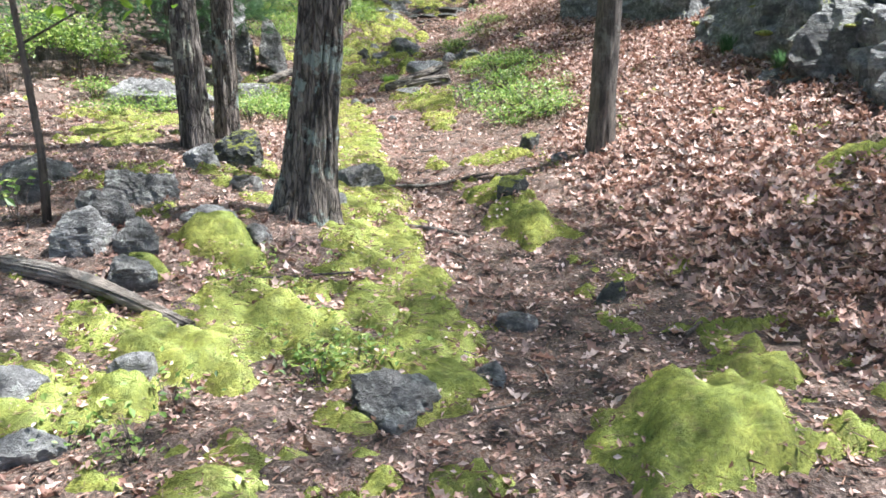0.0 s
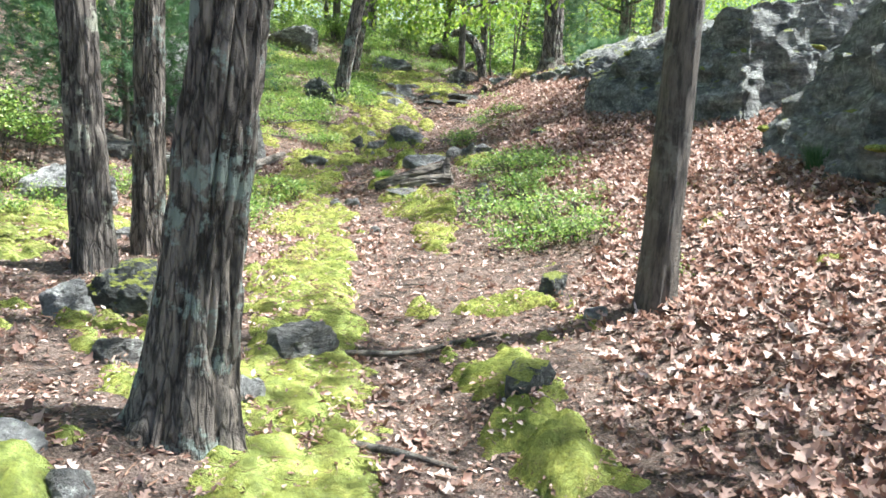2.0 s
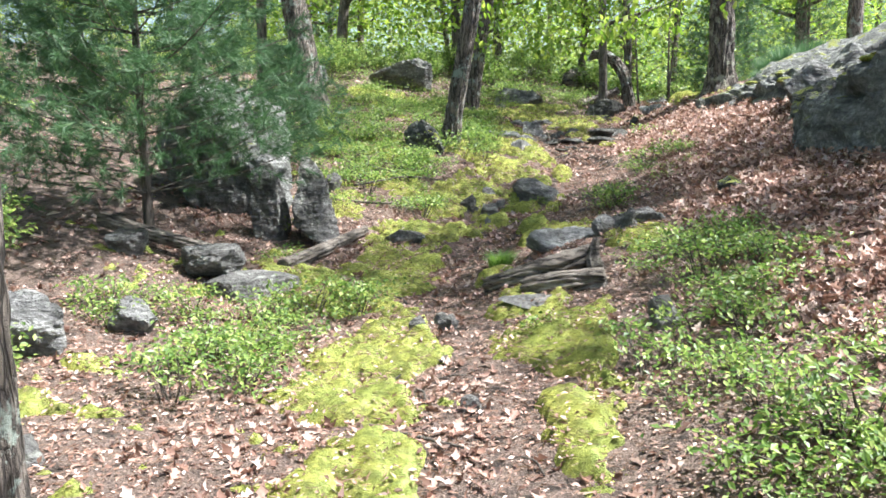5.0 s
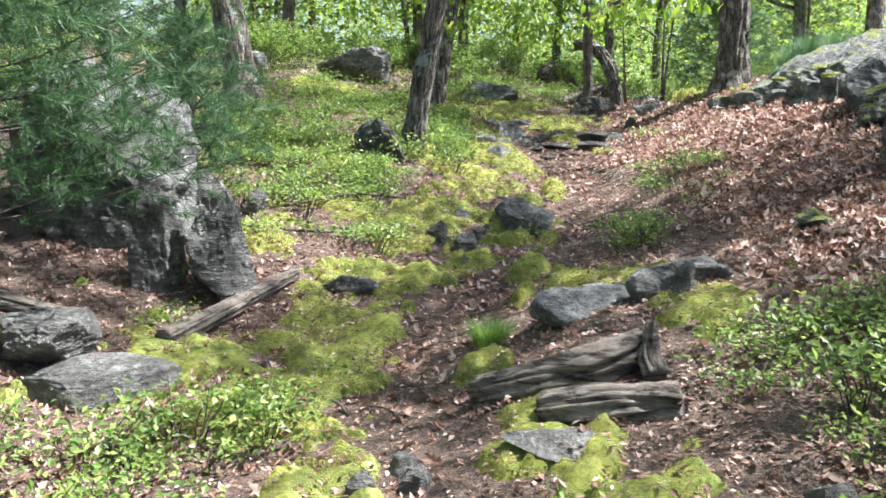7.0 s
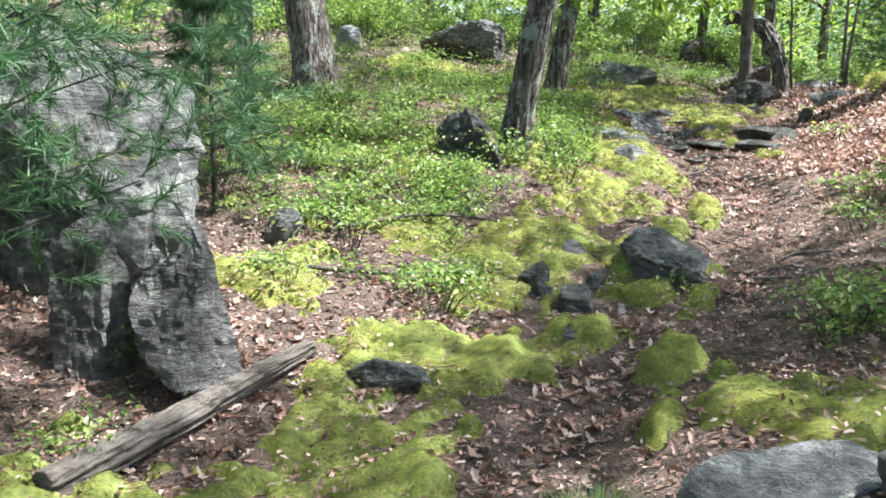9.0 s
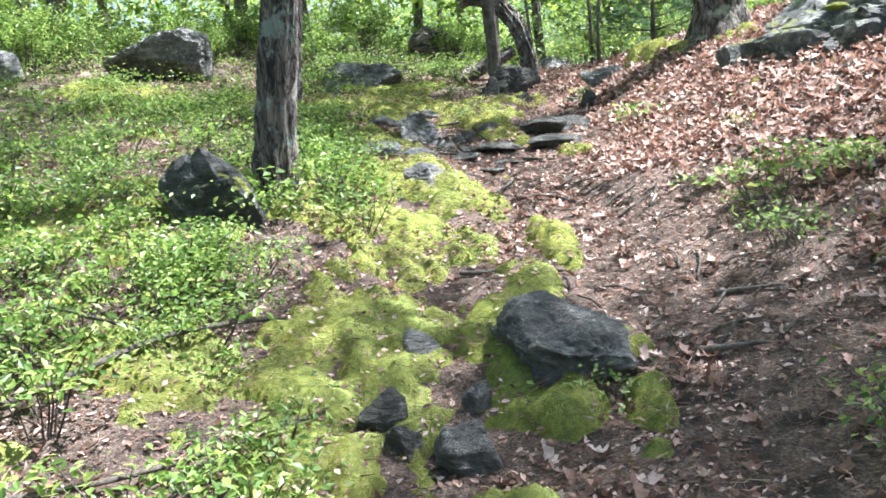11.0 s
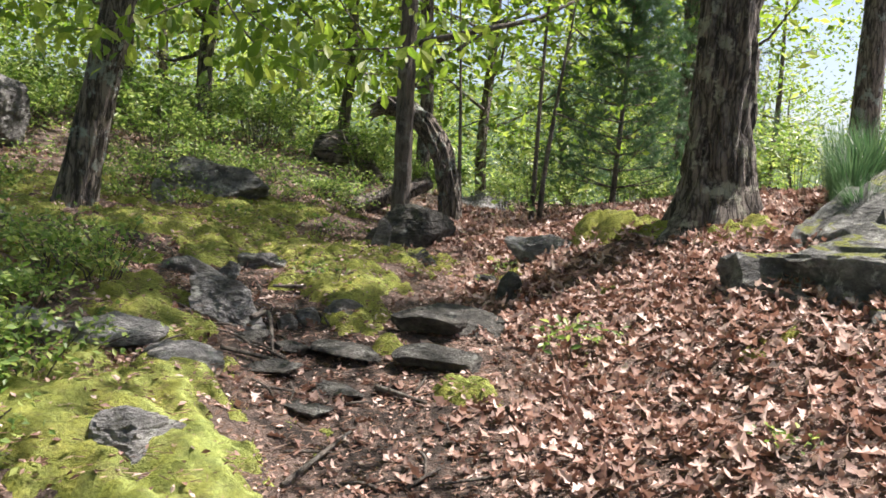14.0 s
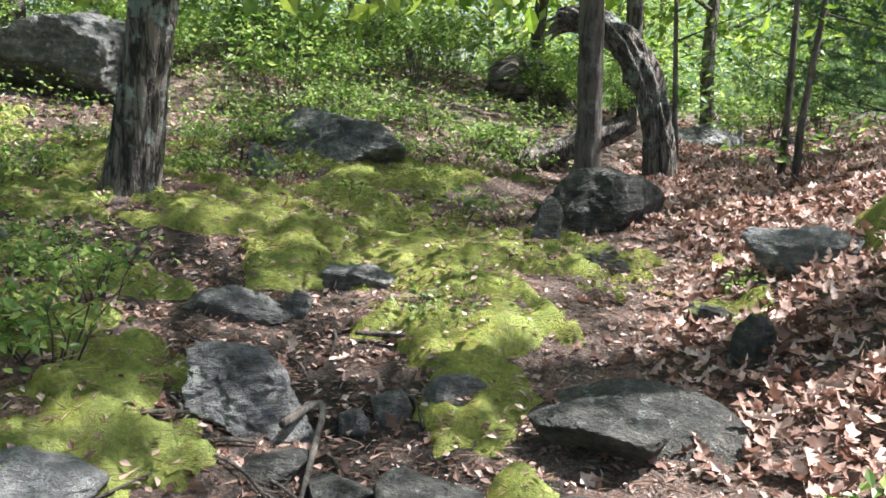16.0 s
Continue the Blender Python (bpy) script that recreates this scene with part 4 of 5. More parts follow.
log([(0.05, 11.15, 0.03), (0.02, 11.25, 0.08), (0.04, 11.32, 0.2)], [0.05, 0.04, 0.01], "splintered root of the weathered stump", ridges=0.02)
log([(-0.5, 25.2, 0.05), (-0.42, 25.0, 0.25), (-0.3, 24.95, 0.42), (-0.1, 24.9, 0.3), (0.15, 24.8, 0.05)], [0.2, 0.22, 0.12, 0.1, 0.06], "upturned pale grey stump roots in the shrubs", ridges=0.04)
TWIGS = []
for _ in range(110):
    y = rng.uniform(14.5, 20.0) if rng.uniform() < 0.6 else rng.uniform(2.6, 13.5)
    x, a, ln = float(side(y)) + rng.normal() * 0.35 - 0.1, rng.uniform(0, 3.14), rng.uniform(0.1, 0.3)
    TWIGS.append(([(x, y, 0.008), (x + 0.5 * ln * math.cos(a) + 0.02, y + 0.5 * ln * math.sin(a), 0.025), (x + ln * math.cos(a), y + ln * math.sin(a), 0.012)], rng.uniform(0.004, 0.009)))
for pts, r0 in (([(-0.45, 6.1, 0.02), (-0.1, 6.1, 0.035), (0.2, 6.3, 0.03), (0.35, 6.45, 0.02)], 0.016), ([(-0.3, 5.15, 0.01), (-0.05, 5.1, 0.03), (0.15, 5.08, 0.01)], 0.018), ([(1.0, 3.4, 0.01), (1.2, 3.6, 0.02)], 0.012), ([(-1.75, 11.6, 0.02), (-1.6, 12.0, 0.05)], 0.02), ([(-2.2, 9.6, 0.02), (-1.9, 10.3, 0.06)], 0.015),
                ([(-0.75, 18.75, 0.08), (-0.68, 19.0, 0.05), (-0.62, 18.45, 0.02)], 0.014), ([(-0.85, 18.4, 0.02), (-0.6, 18.35, 0.03), (-0.5, 18.3, 0.02)], 0.012), ([(-0.3, 19.4, 0.02), (-0.7, 19.45, 0.03)], 0.016), ([(-0.5, 17.3, 0.01), (-0.25, 17.8, 0.02)], 0.01), ([(-0.45, 16.2, 0.02), (-0.3, 16.6, 0.02)], 0.012),
                ([(-2.6, 14.5, 0.05), (-2.1, 15.0, 0.12), (-1.7, 15.3, 0.04)], 0.014), ([(-2.7, 15.2, 0.1), (-2.2, 14.9, 0.15)], 0.01), ([(-3.0, 13.9, 0.04), (-2.1, 14.2, 0.04), (-1.5, 14.6, 0.04)], 0.014), ([(0.1, 15.1, 0.01), (0.3, 14.9, 0.02)], 0.012), ([(-0.15, 14.65, 0.02), (0.05, 14.5, 0.03)], 0.014), ([(-0.9, 15.9, 0.02), (-0.4, 15.7, 0.02)], 0.012), ([(-0.15, 18.2, .02), (0.05, 18.0, .02)], 0.015),
                ([(-1.0, 3.9, .02), (-0.4, 4.2, .03)], 0.008), ([(-0.3, 4.4, .03), (-0.15, 4.75, .03)], 0.009), ([(-0.95, 8.9, .02), (-0.5, 8.7, .03)], 0.01), *TWIGS):
    log(pts, np.linspace(r0, r0 * 0.5, len(pts)), "thin dry stick lying across the forest floor", "stick", BARK_SMOOTH, 0.002, 8)

# ---- shrubs and small plants ----


def shrub(seed, height, width, leaves, leaf, mats, name="blueberry_shrub", stems=12, label="low blueberry shrub with small fresh green leaves", category="shrub"):
    r = np.random.default_rng(seed)
    root = new(name)
    tubes, tips = [], []
    for _ in range(stems):
        az, out = r.uniform(0, 6.28), width * 0.5 * math.sqrt(r.uniform(0.05, 1))
        h = height * r.uniform(0.55, 1.0)
        p = np.array([[0.25 * out * math.cos(az), 0.25 * out * math.sin(az), -0.03], [0.6 * out * math.cos(az + 0.3), 0.6 * out * math.sin(az + 0.3), h * 0.55], [out * math.cos(az), out * math.sin(az), h]])
        tubes.append(tube(p, [0.004, 0.003, 0.0015], 3, 0, 0, 0, 0.2, False)), tips.append(p)
    if stems <= 6:
        for v, f in tubes:
            part("stem", mesh_np("stem", v, f, BARK_SMOOTH), root)
    v, f = joined(tubes)
    if stems > 6:
        part("woody_base", mesh_np("woody_base", v, f, BARK_SMOOTH), root)
    tips = np.array(tips)
    k = r.integers(0, stems, leaves)
    t = r.uniform(0.35, 1.0, leaves)[:, None]
    p = tips[k, 1] * (1 - t) + tips[k, 2] * t + r.normal(size=(leaves, 3)) * np.array([0.07, 0.07, 0.022])
    p[:, 2] = np.maximum(p[:, 2], 0.02)
    part("foliage", leaves_mesh("foliage", p, turned(leaves, r, 0.66), r.uniform(0.7, 1.25, leaves) * leaf, mats), root)
    return tagged(root, label, category)


KINDS = [shrub(200 + i, 0.14 + 0.07 * (i % 3), 0.42 + 0.14 * (i % 2), 150 + 28 * i, 0.036, SHRUBLEAF, stems=9 + i) for i in range(5)]
TALL = [shrub(220 + i, 0.55 + 0.15 * i, 0.7, 620, 0.055, SHRUBLEAF, "shrub", 16, "leafy green undergrowth shrub between the trees") for i in range(3)]
SPROUT = [shrub(230 + i, 0.10, 0.16, 46, 0.032, SHRUBLEAF, "seedling", 5, "small bright green seedling growing from the moss", "seedling") for i in range(2)]
SAPLEAF = [shrub(240 + i, 0.28, 0.4, 34, 0.06, SHRUBLEAF, "oak_seedling", 6, "oak seedling with broad fresh leaves above dead leaves", "seedling") for i in range(2)]


def placed(kinds, spots, group, seed):
    r = np.random.default_rng(seed)
    for i, (x, y, s) in enumerate(spots):
        k = kinds[i % len(kinds)]
        m = pose(x, y, at_ground(x, y) - 0.01, r.uniform(-6, 6), r.uniform(-6, 6), r.uniform(0, 360))
        if k.get("used"):
            ob = copy_thing(k, m)
            ob.scale = (s, s, s)
        else:
            k.matrix_world = m @ Matrix.Scale(s, 4)
            k["used"] = 1
            tagged(k, group=group)


def patch_spots(regions, seed):
    r = np.random.default_rng(seed)
    out = []
    for x, y, rx, ry, n in regions:
        for _ in range(n):
            a, q = r.uniform(0, 6.28), math.sqrt(r.uniform(0, 1))
            px, py = x + rx * q * math.cos(a), y + ry * q * math.sin(a)
            if float(trail_gap(px, py)) > 0.32 and math.hypot(px + 0.81, py - 4.9) > 0.4:
                out.append((px, py, r.uniform(0.7, 1.2)))
    return out


placed(KINDS, patch_spots([(0.75, 9.0, 0.5, 1.0, 18), (0.85, 10.9, 0.45, 0.6, 12), (0.75, 10.0, 0.3, 0.3, 5), (1.0, 8.1, 0.35, 0.25, 4), (-1.85, 9.7, 0.4, 0.7, 12), (-2.9, 10.5, 0.4, 0.4, 6), (-1.8, 11.0, 0.45, 0.25, 6), (-2.2, 10.5, 0.4, 0.4, 5), (-3.3, 9.2, 0.7, 0.7, 10), (-3.4, 15.7, 1.6, 1.4, 58), (-4.6, 16.8, 1.3, 1.6, 31), (-2.4, 14.6, 0.8, 0.9, 10), (-1.0, 21.9, 0.9, 0.4, 9), (-1.9, 21.2, 0.5, 0.3, 4), (-3.0, 19.9, 1.0, 0.6, 11),
                           (-2.6, 18.6, 1.3, 1.2, 29), (-3.2, 17.3, 1.0, 1.0, 18), (-1.9, 15.4, 0.4, 0.6, 6), (-1.85, 14.4, 0.35, 0.5, 4), (-1.95, 17.3, 0.4, 0.5, 5), (0.12, 13.7, 0.2, 0.3, 5), (0.5, 15.9, 0.2, 0.7, 4), (0.95, 15.7, 0.15, 0.4, 2), (0.05, 13.95, 0.12, 0.15, 2), (-2.25, 15.5, 0.45, 0.5, 7), (-1.74, 17.45, 0.2, 0.25, 5), (-1.52, 17.36, 0.2, 0.25, 4), (-1.59, 16.80, 0.2, 0.25, 3), (-1.41, 17.73, 0.2, 0.25, 3), (-1.76, 18.26, 0.2, 0.25, 4), (-1.54, 16.42, 0.2, 0.25, 3), (-4.2, 20.8, 1.6, 1.4, 24), (-1.8, 22.6, 1.2, 0.8, 16), (-0.5, 22.4, 0.6, 0.7, 7), (-5.5, 19.5, 1.0, 2.0, 16), (-2.9, 13.0, 0.3, 0.15, 1), (-2.7, 12.2, 0.2, 0.1, 1)], 5), "blueberry shrubs on the slope", 6)
placed(TALL, patch_spots([(-3.5, 24.5, 2.5, 1.8, 26), (-0.8, 25.5, 1.2, 2, 10), (-7, 22, 2.0, 4, 22), (2.6, 26, 2.0, 2, 12), (-8, 15, 2, 4, 14), (-5.6, 8.5, 1.4, 3.0, 16), (-4.4, 11.0, 0.6, 0.8, 4), (-5, 28, 4, 2.5, 20), (4.5, 22, 1.5, 1.5, 6), (1.6, 30, 3, 2, 12)], 7), "undergrowth between the trees", 8)
placed(SPROUT, patch_spots([(-0.55, 3.35, 0.3, 0.3, 9), (-0.75, 4.0, 0.3, 0.3, 4), (-1.0, 2.6, 0.3, 0.3, 4), (-0.55, 14.45, 0.05, 0.05, 2), (-1.3, 11.9, 0.3, 0.4, 4), (1.3, 6.9, 0.2, 0.2, 2), (-0.3, 10.3, 0.2, 0.2, 2), (-0.3, 19.6, 0.2, 0.3, 3), (-0.9, 20.9, 0.5, 0.3, 5), (1.0, 14.5, .3, .6, 4)], 9), "seedlings in the moss", 10)
placed(SAPLEAF, [(-1.8, 16.42, 1.0), (-2.0, 16.4, 1.1), (0.62, 15.7, 1.1), (0.8, 15.9, 0.9), (0.5, 15.3, 0.8), (0.7, 18.2, 0.9), (0.85, 18.3, 0.7), (0.75, 19.9, 0.5), (-0.2, 21.0, 0.8), (-0.5, 20.95, 0.8), (0.55, 16.3, 0.7), (1.0, 16.9, .5), (-2.35, 4.6, 1.0), (1.6, 21.9, 1.2), (1.25, 22.1, 1.2)], "oak seedlings", 11)


def tuft(x, y, height, width, blades, seed, label="tuft of fine green grass", mats=GRASS):
    r = np.random.default_rng(seed)
    az, q = r.uniform(0, 6.28, blades), np.sqrt(r.uniform(0, 1, blades)) * width * 0.3
    foot = np.stack([q * np.cos(az), q * np.sin(az), np.full(blades, -0.01)], -1)
    out = np.stack([np.cos(az), np.sin(az), np.zeros(blades)], -1)
    across = np.stack([-np.sin(az), np.cos(az), np.zeros(blades)], -1)
    h = (height * r.uniform(0.5, 1, blades))[:, None]
    w = 0.0022
    mid = foot + out * 0.25 * width * r.uniform(0.1, 0.6, blades)[:, None] + np.array([0, 0, 1]) * h * 0.6
    tip = mid + out * 0.4 * width * r.uniform(0.2, 1, blades)[:, None] + np.array([0, 0, 1]) * h * 0.35
    v = np.stack([foot - across * w, foot + across * w, mid - across * w, mid + across * w, tip], 1)
    f = np.array([(0, 1, 3), (0, 3, 2), (2, 3, 4)])[None] + (np.arange(blades) * 5)[:, None, None]
    ob = new("grass_tuft", mesh_np("grass_tuft", v.reshape(-1, 3), f.reshape(-1, 3), mats, False))
    ob.location = (x, y, at_ground(x, y))
    return tagged(ob, label, "grass", "grass tufts")


tuft(-0.72, 12.16, 0.17, 0.3, 420, 1)
for i, (x, y, h) in enumerate(((2.6, 19.1, .5), (2.85, 19.3, .55), (3.1, 19.0, .6), (3.4, 19.2, .6), (3.7, 18.9, .5), (3.0, 19.8, .6), (2.45, 18.75, .3), (2.7, 8.2, .25), (2.75, 7.0, .25))):
    tuft(x, y, h, 0.5 * h + 0.15, 500, 20 + i, "clump of tall fine green grass on the ledge", NEEDLE)


def pine(x, y, height, reach, seed, label, low=0.25, tiers=16, lean=0.0, shoots=9):
    """A young white pine: whorls of boughs with long soft needles."""
    r = np.random.default_rng(seed)
    root = new("pine_sapling")
    root.matrix_world = pose(x, y, at_ground(x, y) - 0.05)
    v, f = tube([(0, 0, 0), (lean * height * 0.5, 0, height * 0.5), (lean * height, 0, height)], [0.008 * height + 0.008, 0.005 * height + 0.005, 0.004], 12, 0.3, 0, seed, 0.1)
    part("trunk", clean_quads("trunk", v, f, BARK_SMOOTH), root)
    spots, ways = [], []
    for k in range(tiers):
        f0 = low + (1 - low) * (k + 0.3) / tiers
        for j in range(5):
            az = j * 1.257 + k * 0.7 + r.uniform(-0.25, 0.25)
            ln = reach * (1.12 - f0) * r.uniform(0.75, 1.15)
            d = np.array([math.cos(az), math.sin(az), 0.15])
            p = np.array([lean * height * f0, 0, height * f0])
            pts = [p, p + d * ln * 0.5, p + d * ln + np.array([0, 0, 0.12 * ln])]
            part("bough", mesh_np("bough", *tube(pts, [0.009, 0.006, 0.003], 5, 0, 0, 0, 0.15, False), BARK_SMOOTH), root)
            for _ in range(shoots):
                t = r.uniform(0.3, 1.05)
                q = p + (pts[2] - p) * t + r.normal(size=3) * np.array([0.12, 0.12, 0.07]) * ln
                w = d * 0.7 + r.normal(size=3) * 0.5
                spots.append(q), ways.append(w / np.linalg.norm(w))
    spots, ways = np.array(spots), np.array(ways)
    per = 50
    p = np.repeat(spots, per, 0) + np.repeat(ways, per, 0) * r.uniform(-0.06, 0.1, len(spots) * per)[:, None]
    w = np.repeat(ways, per, 0) * 0.9 + r.normal(size=p.shape) * 0.55
    w /= np.linalg.norm(w, axis=1)[:, None]
    s = np.cross(w, r.normal(size=p.shape))
    s /= np.linalg.norm(s, axis=1)[:, None]
    ln = r.uniform(0.07, 0.125, len(p))[:, None]
    v = np.stack([p - s * 0.0026, p + s * 0.0026, p + w * ln], 1)
    part("foliage", mesh_np("foliage", v.reshape(-1, 3), np.arange(len(v) * 3).reshape(-1, 3), NEEDLE, False), root)
    return tagged(root, label, "pine")


pine(-3.8, 12.2, 4.4, 1.75, 31, "young white pine with soft blue-green needles over the rocks", 0.08, 24, 0, 30)
pine(-5.2, 13.6, 3.6, 1.3, 32, "young white pine with drooping soft needles", 0.15, 12, 0, 7)
pine(2.55, 23.2, 3.0, 1.0, 33, "young white pine behind the big oak", 0.08, 16, 0.04, 13)
pine(-3.4, 14.6, 1.6, 0.6, 34, "small white pine sapling behind the split rock", 0.15, 8, 0, 8)
pine(-5.4, 9.2, 3.4, 1.4, 36, "young white pine behind the twin oaks", 0.1, 14, 0, 9)
pine(-4.6, 6.6, 2.6, 1.0, 37, "small white pine among rocks", 0.08, 10, 0, 9)
pine(4.9, 26.5, 4.5, 1.4, 35, "white pine at the edge of the ridge", 0.2, 14, 0, 8)

# thin saplings
for x, y, h, lean, s in ((-2.17, 4.55, 2.6, -0.02, 71), (1.4, 22.0, 3.0, 0.03, 72), (1.39, 21.67, 2.4, 0.11, 73), (3.2, 8.6, 2.0, 0.05, 74), (0.95, 23.3, 2.8, -0.08, 75)):
    tree(x, y, (lean, 0), 0.022, h, s, BARK_SMOOTH, "thin sapling with sparse fresh leaves", limbs_from=0.9, limbs=7, reach=0.8, leaves=150, leaf=0.09, ridges=0.0, flare=0.2, sides=10, bend=0.04, category="sapling", spread=0.14, near=False, sink=0.03)

# leafy sprays that hang over the trail
r = np.random.default_rng(17)


def sprays(owner, runs, leaves, size, spread):
    """Runs of world points, from the owner's limbs outward."""
    foot = np.array(owner.matrix_world.translation)
    for run in runs:
        leafy_spray("spray", owner, [np.array(p) - foot for p in run], r, leaves, size, spread, OAKLEAF)


sprays(TBIG, [[(2.05, 19.6, 5.4), (1.3, 18.2, 4.2), (0.7, 16.5, 3.05), (0.35, 15.75, 2.62)], [(1.3, 18.2, 4.2), (0.45, 16.9, 3.1), (0.05, 16.1, 2.72)], [(1.3, 18.2, 4.2), (1.1, 16.8, 3.1), (0.75, 15.8, 2.68)], [(1.3, 18.2, 4.2), (1.6, 16.9, 3.4), (1.7, 15.9, 2.9)]], 46, 0.13, 0.11)
sprays(T6, [[(-1.5, 20.6, 4.6), (-1.2, 20.3, 3.4), (-0.7, 20.1, 3.0), (-0.1, 20.0, 2.9)], [(-1.2, 20.3, 3.4), (-1.7, 20.0, 3.05), (-2.0, 19.7, 2.95)], [(-1.2, 20.3, 3.4), (-0.9, 19.9, 2.95), (-0.5, 19.6, 2.78)], [(-0.7, 20.1, 3.0), (0.0, 20.2, 3.1), (0.6, 20.2, 3.2)], [(-1.5, 20.6, 4.6), (-2.6, 20.2, 3.6), (-3.2, 19.9, 3.2)], [(-1.5, 20.6, 4.6), (-1.5, 19.9, 3.7), (-1.3, 19.3, 3.2)], [(-1.5, 20.6, 4.6), (-0.4, 20.9, 3.9), (0.5, 20.9, 3.4)]], 80, 0.12, 0.19)
sprays(T3, [[(-1.15, 16.75, 5.2), (-0.9, 17.6, 4.0), (-0.5, 18.3, 3.2)], [(-1.15, 16.75, 5.2), (-1.4, 17.2, 3.9), (-1.7, 17.4, 2.95)], [(-1.15, 16.7, 5.2), (-2.2, 17.4, 4.2), (-3.0, 18.0, 3.5)], [(-1.15, 16.7, 5.2), (-0.5, 16.9, 4.4), (0.2, 17.2, 3.8)]], 75, 0.125, 0.22)
sprays(T4, [[(-5.0, 17.9, 5.5), (-4.2, 17.2, 4.2), (-3.7, 16.8, 3.5)], [(-5.0, 17.9, 5.5), (-5.4, 17.2, 4.6), (-5.9, 16.8, 3.8)]], 70, 0.125, 0.25)

# ---- the woods around ----
WOODS = [tree(-7.5 - 3 * i, 30 + 6 * i, (0.03 * (i - 1), 0.0), 0.09 + 0.02 * i, 8.5 + i, 80 + i, (BARK, BARK_SMOOTH, BARK_PALE)[i], "oak of the surrounding woods in fresh spring leaf", limbs_from=1.1, limbs=20, reach=2.6, leaves=3200, leaf=0.18, ridges=0.01, flare=0.4, sides=14, bend=0.16, near=False, spread=0.6, group="woods around") for i in range(3)]
HIGH = [tree(-9, 2 + 5 * i, (0.02, 0.0), 0.14, 13, 90 + i, BARK, "tall oak in fresh spring leaf, of the surrounding woods and for added shade", limbs_from=5.0, limbs=11, reach=3.3, leaves=2300, leaf=0.18, ridges=0.01, flare=0.4, sides=16, bend=0.06, near=False, spread=0.38, group="woods around") for i in range(2)]
r = np.random.default_rng(23)
SPOTS = [(0.86, 26.2, 0), (-0.3, 29, 1), (-2.4, 28, 2), (-4.2, 30, 0), (4.7, 26.5, 2), (2.2, 29.5, 0), (6.0, 31, 1), (-6.0, 25.5, 1), (-7.5, 21, 2), (-3.4, 27, 1)]
for _ in range(1500):
    x, y = r.uniform(-34, 26), r.uniform(-16, 62)
    inside = -6.5 < x < 7.0 and -16 < y < 25.5
    thin = x > 6 and y < 34
    if inside or (thin and r.uniform() < 0.92) or min(math.hypot(x - a, y - b) for a, b, _ in SPOTS) < 2.5:
        continue
    SPOTS.append((x, y, int(r.integers(0, 3))))
    if len(SPOTS) > 90:
        break
for x, y, k in SPOTS:
    s = r.uniform(0.75, 1.15)
    tall = x < -6 and y < 22 or y < 2
    ob = copy_thing(HIGH[k % 2] if tall else WOODS[k], pose(x, y, at_ground(x, y) - 0.15, r.uniform(-4, 4), r.uniform(-4, 4), r.uniform(0, 360)))
    ob.scale = (s, s, s)
# added oaks, mostly out of view, set where their crowns shade the trail
for x, y in ((5.2, 14.4), (7.2, 13.4), (7.5, 15.7), (4.7, 22.2), (7.7, 5.6), (7.4, 2.4), (-5.2, 4.5), (4.6, 0.5)):
    ob = copy_thing(HIGH[int(x * 10) % 2], pose(x, y, at_ground(x, y) - 0.15, 0, 0, x * 77))

# ---- far hill ----


def hill(cx, cy, rx, ry, h, seed):
    xs, ys = np.linspace(-1, 1, 60), np.linspace(-1, 1, 30)
    gx, gy = np.meshgrid(xs, ys)
    z = h * np.clip(1 - gx ** 2 - gy ** 2, 0, 1) ** 0.8 * (0.8 + 0.4 * fbm(gx * 3 + 9, gy * 3 + 9, 0, seed)) + 6 * fbm(gx * 40, gy * 40, 0, seed + 3) - 30
    idx = np.arange(gx.size).reshape(gx.shape)
    q = np.stack([idx[:-1, :-1], idx[:-1, 1:], idx[1:, 1:], idx[1:, :-1]], -1).reshape(-1, 4)
    ob = new("backdrop_hill", mesh_np("backdrop_hill", np.stack([cx + rx * gx, cy + ry * gy, z], -1).reshape(-1, 3), q, HILL))
    return tagged(ob, "far wooded hill beyond the ridge", "hill", kind="structure")


hill(250, 900, 420, 200, 150, 3)
hill(-500, 1000, 500, 200, 130, 4)

# ---- fallen leaves, needles and twigs ----


def scatter(n, cover, box, seed):
    r = np.random.default_rng(seed)
    x, y = r.uniform(box[0], box[1], n), r.uniform(box[2], box[3], n)
    ok = r.uniform(0, 1, n) < cover(x, y)
    return x[ok], y[ok]


def moss_lift(x, y):
    return np.clip(moss_cover(x, y) * 5, 0, 1) * 0.035


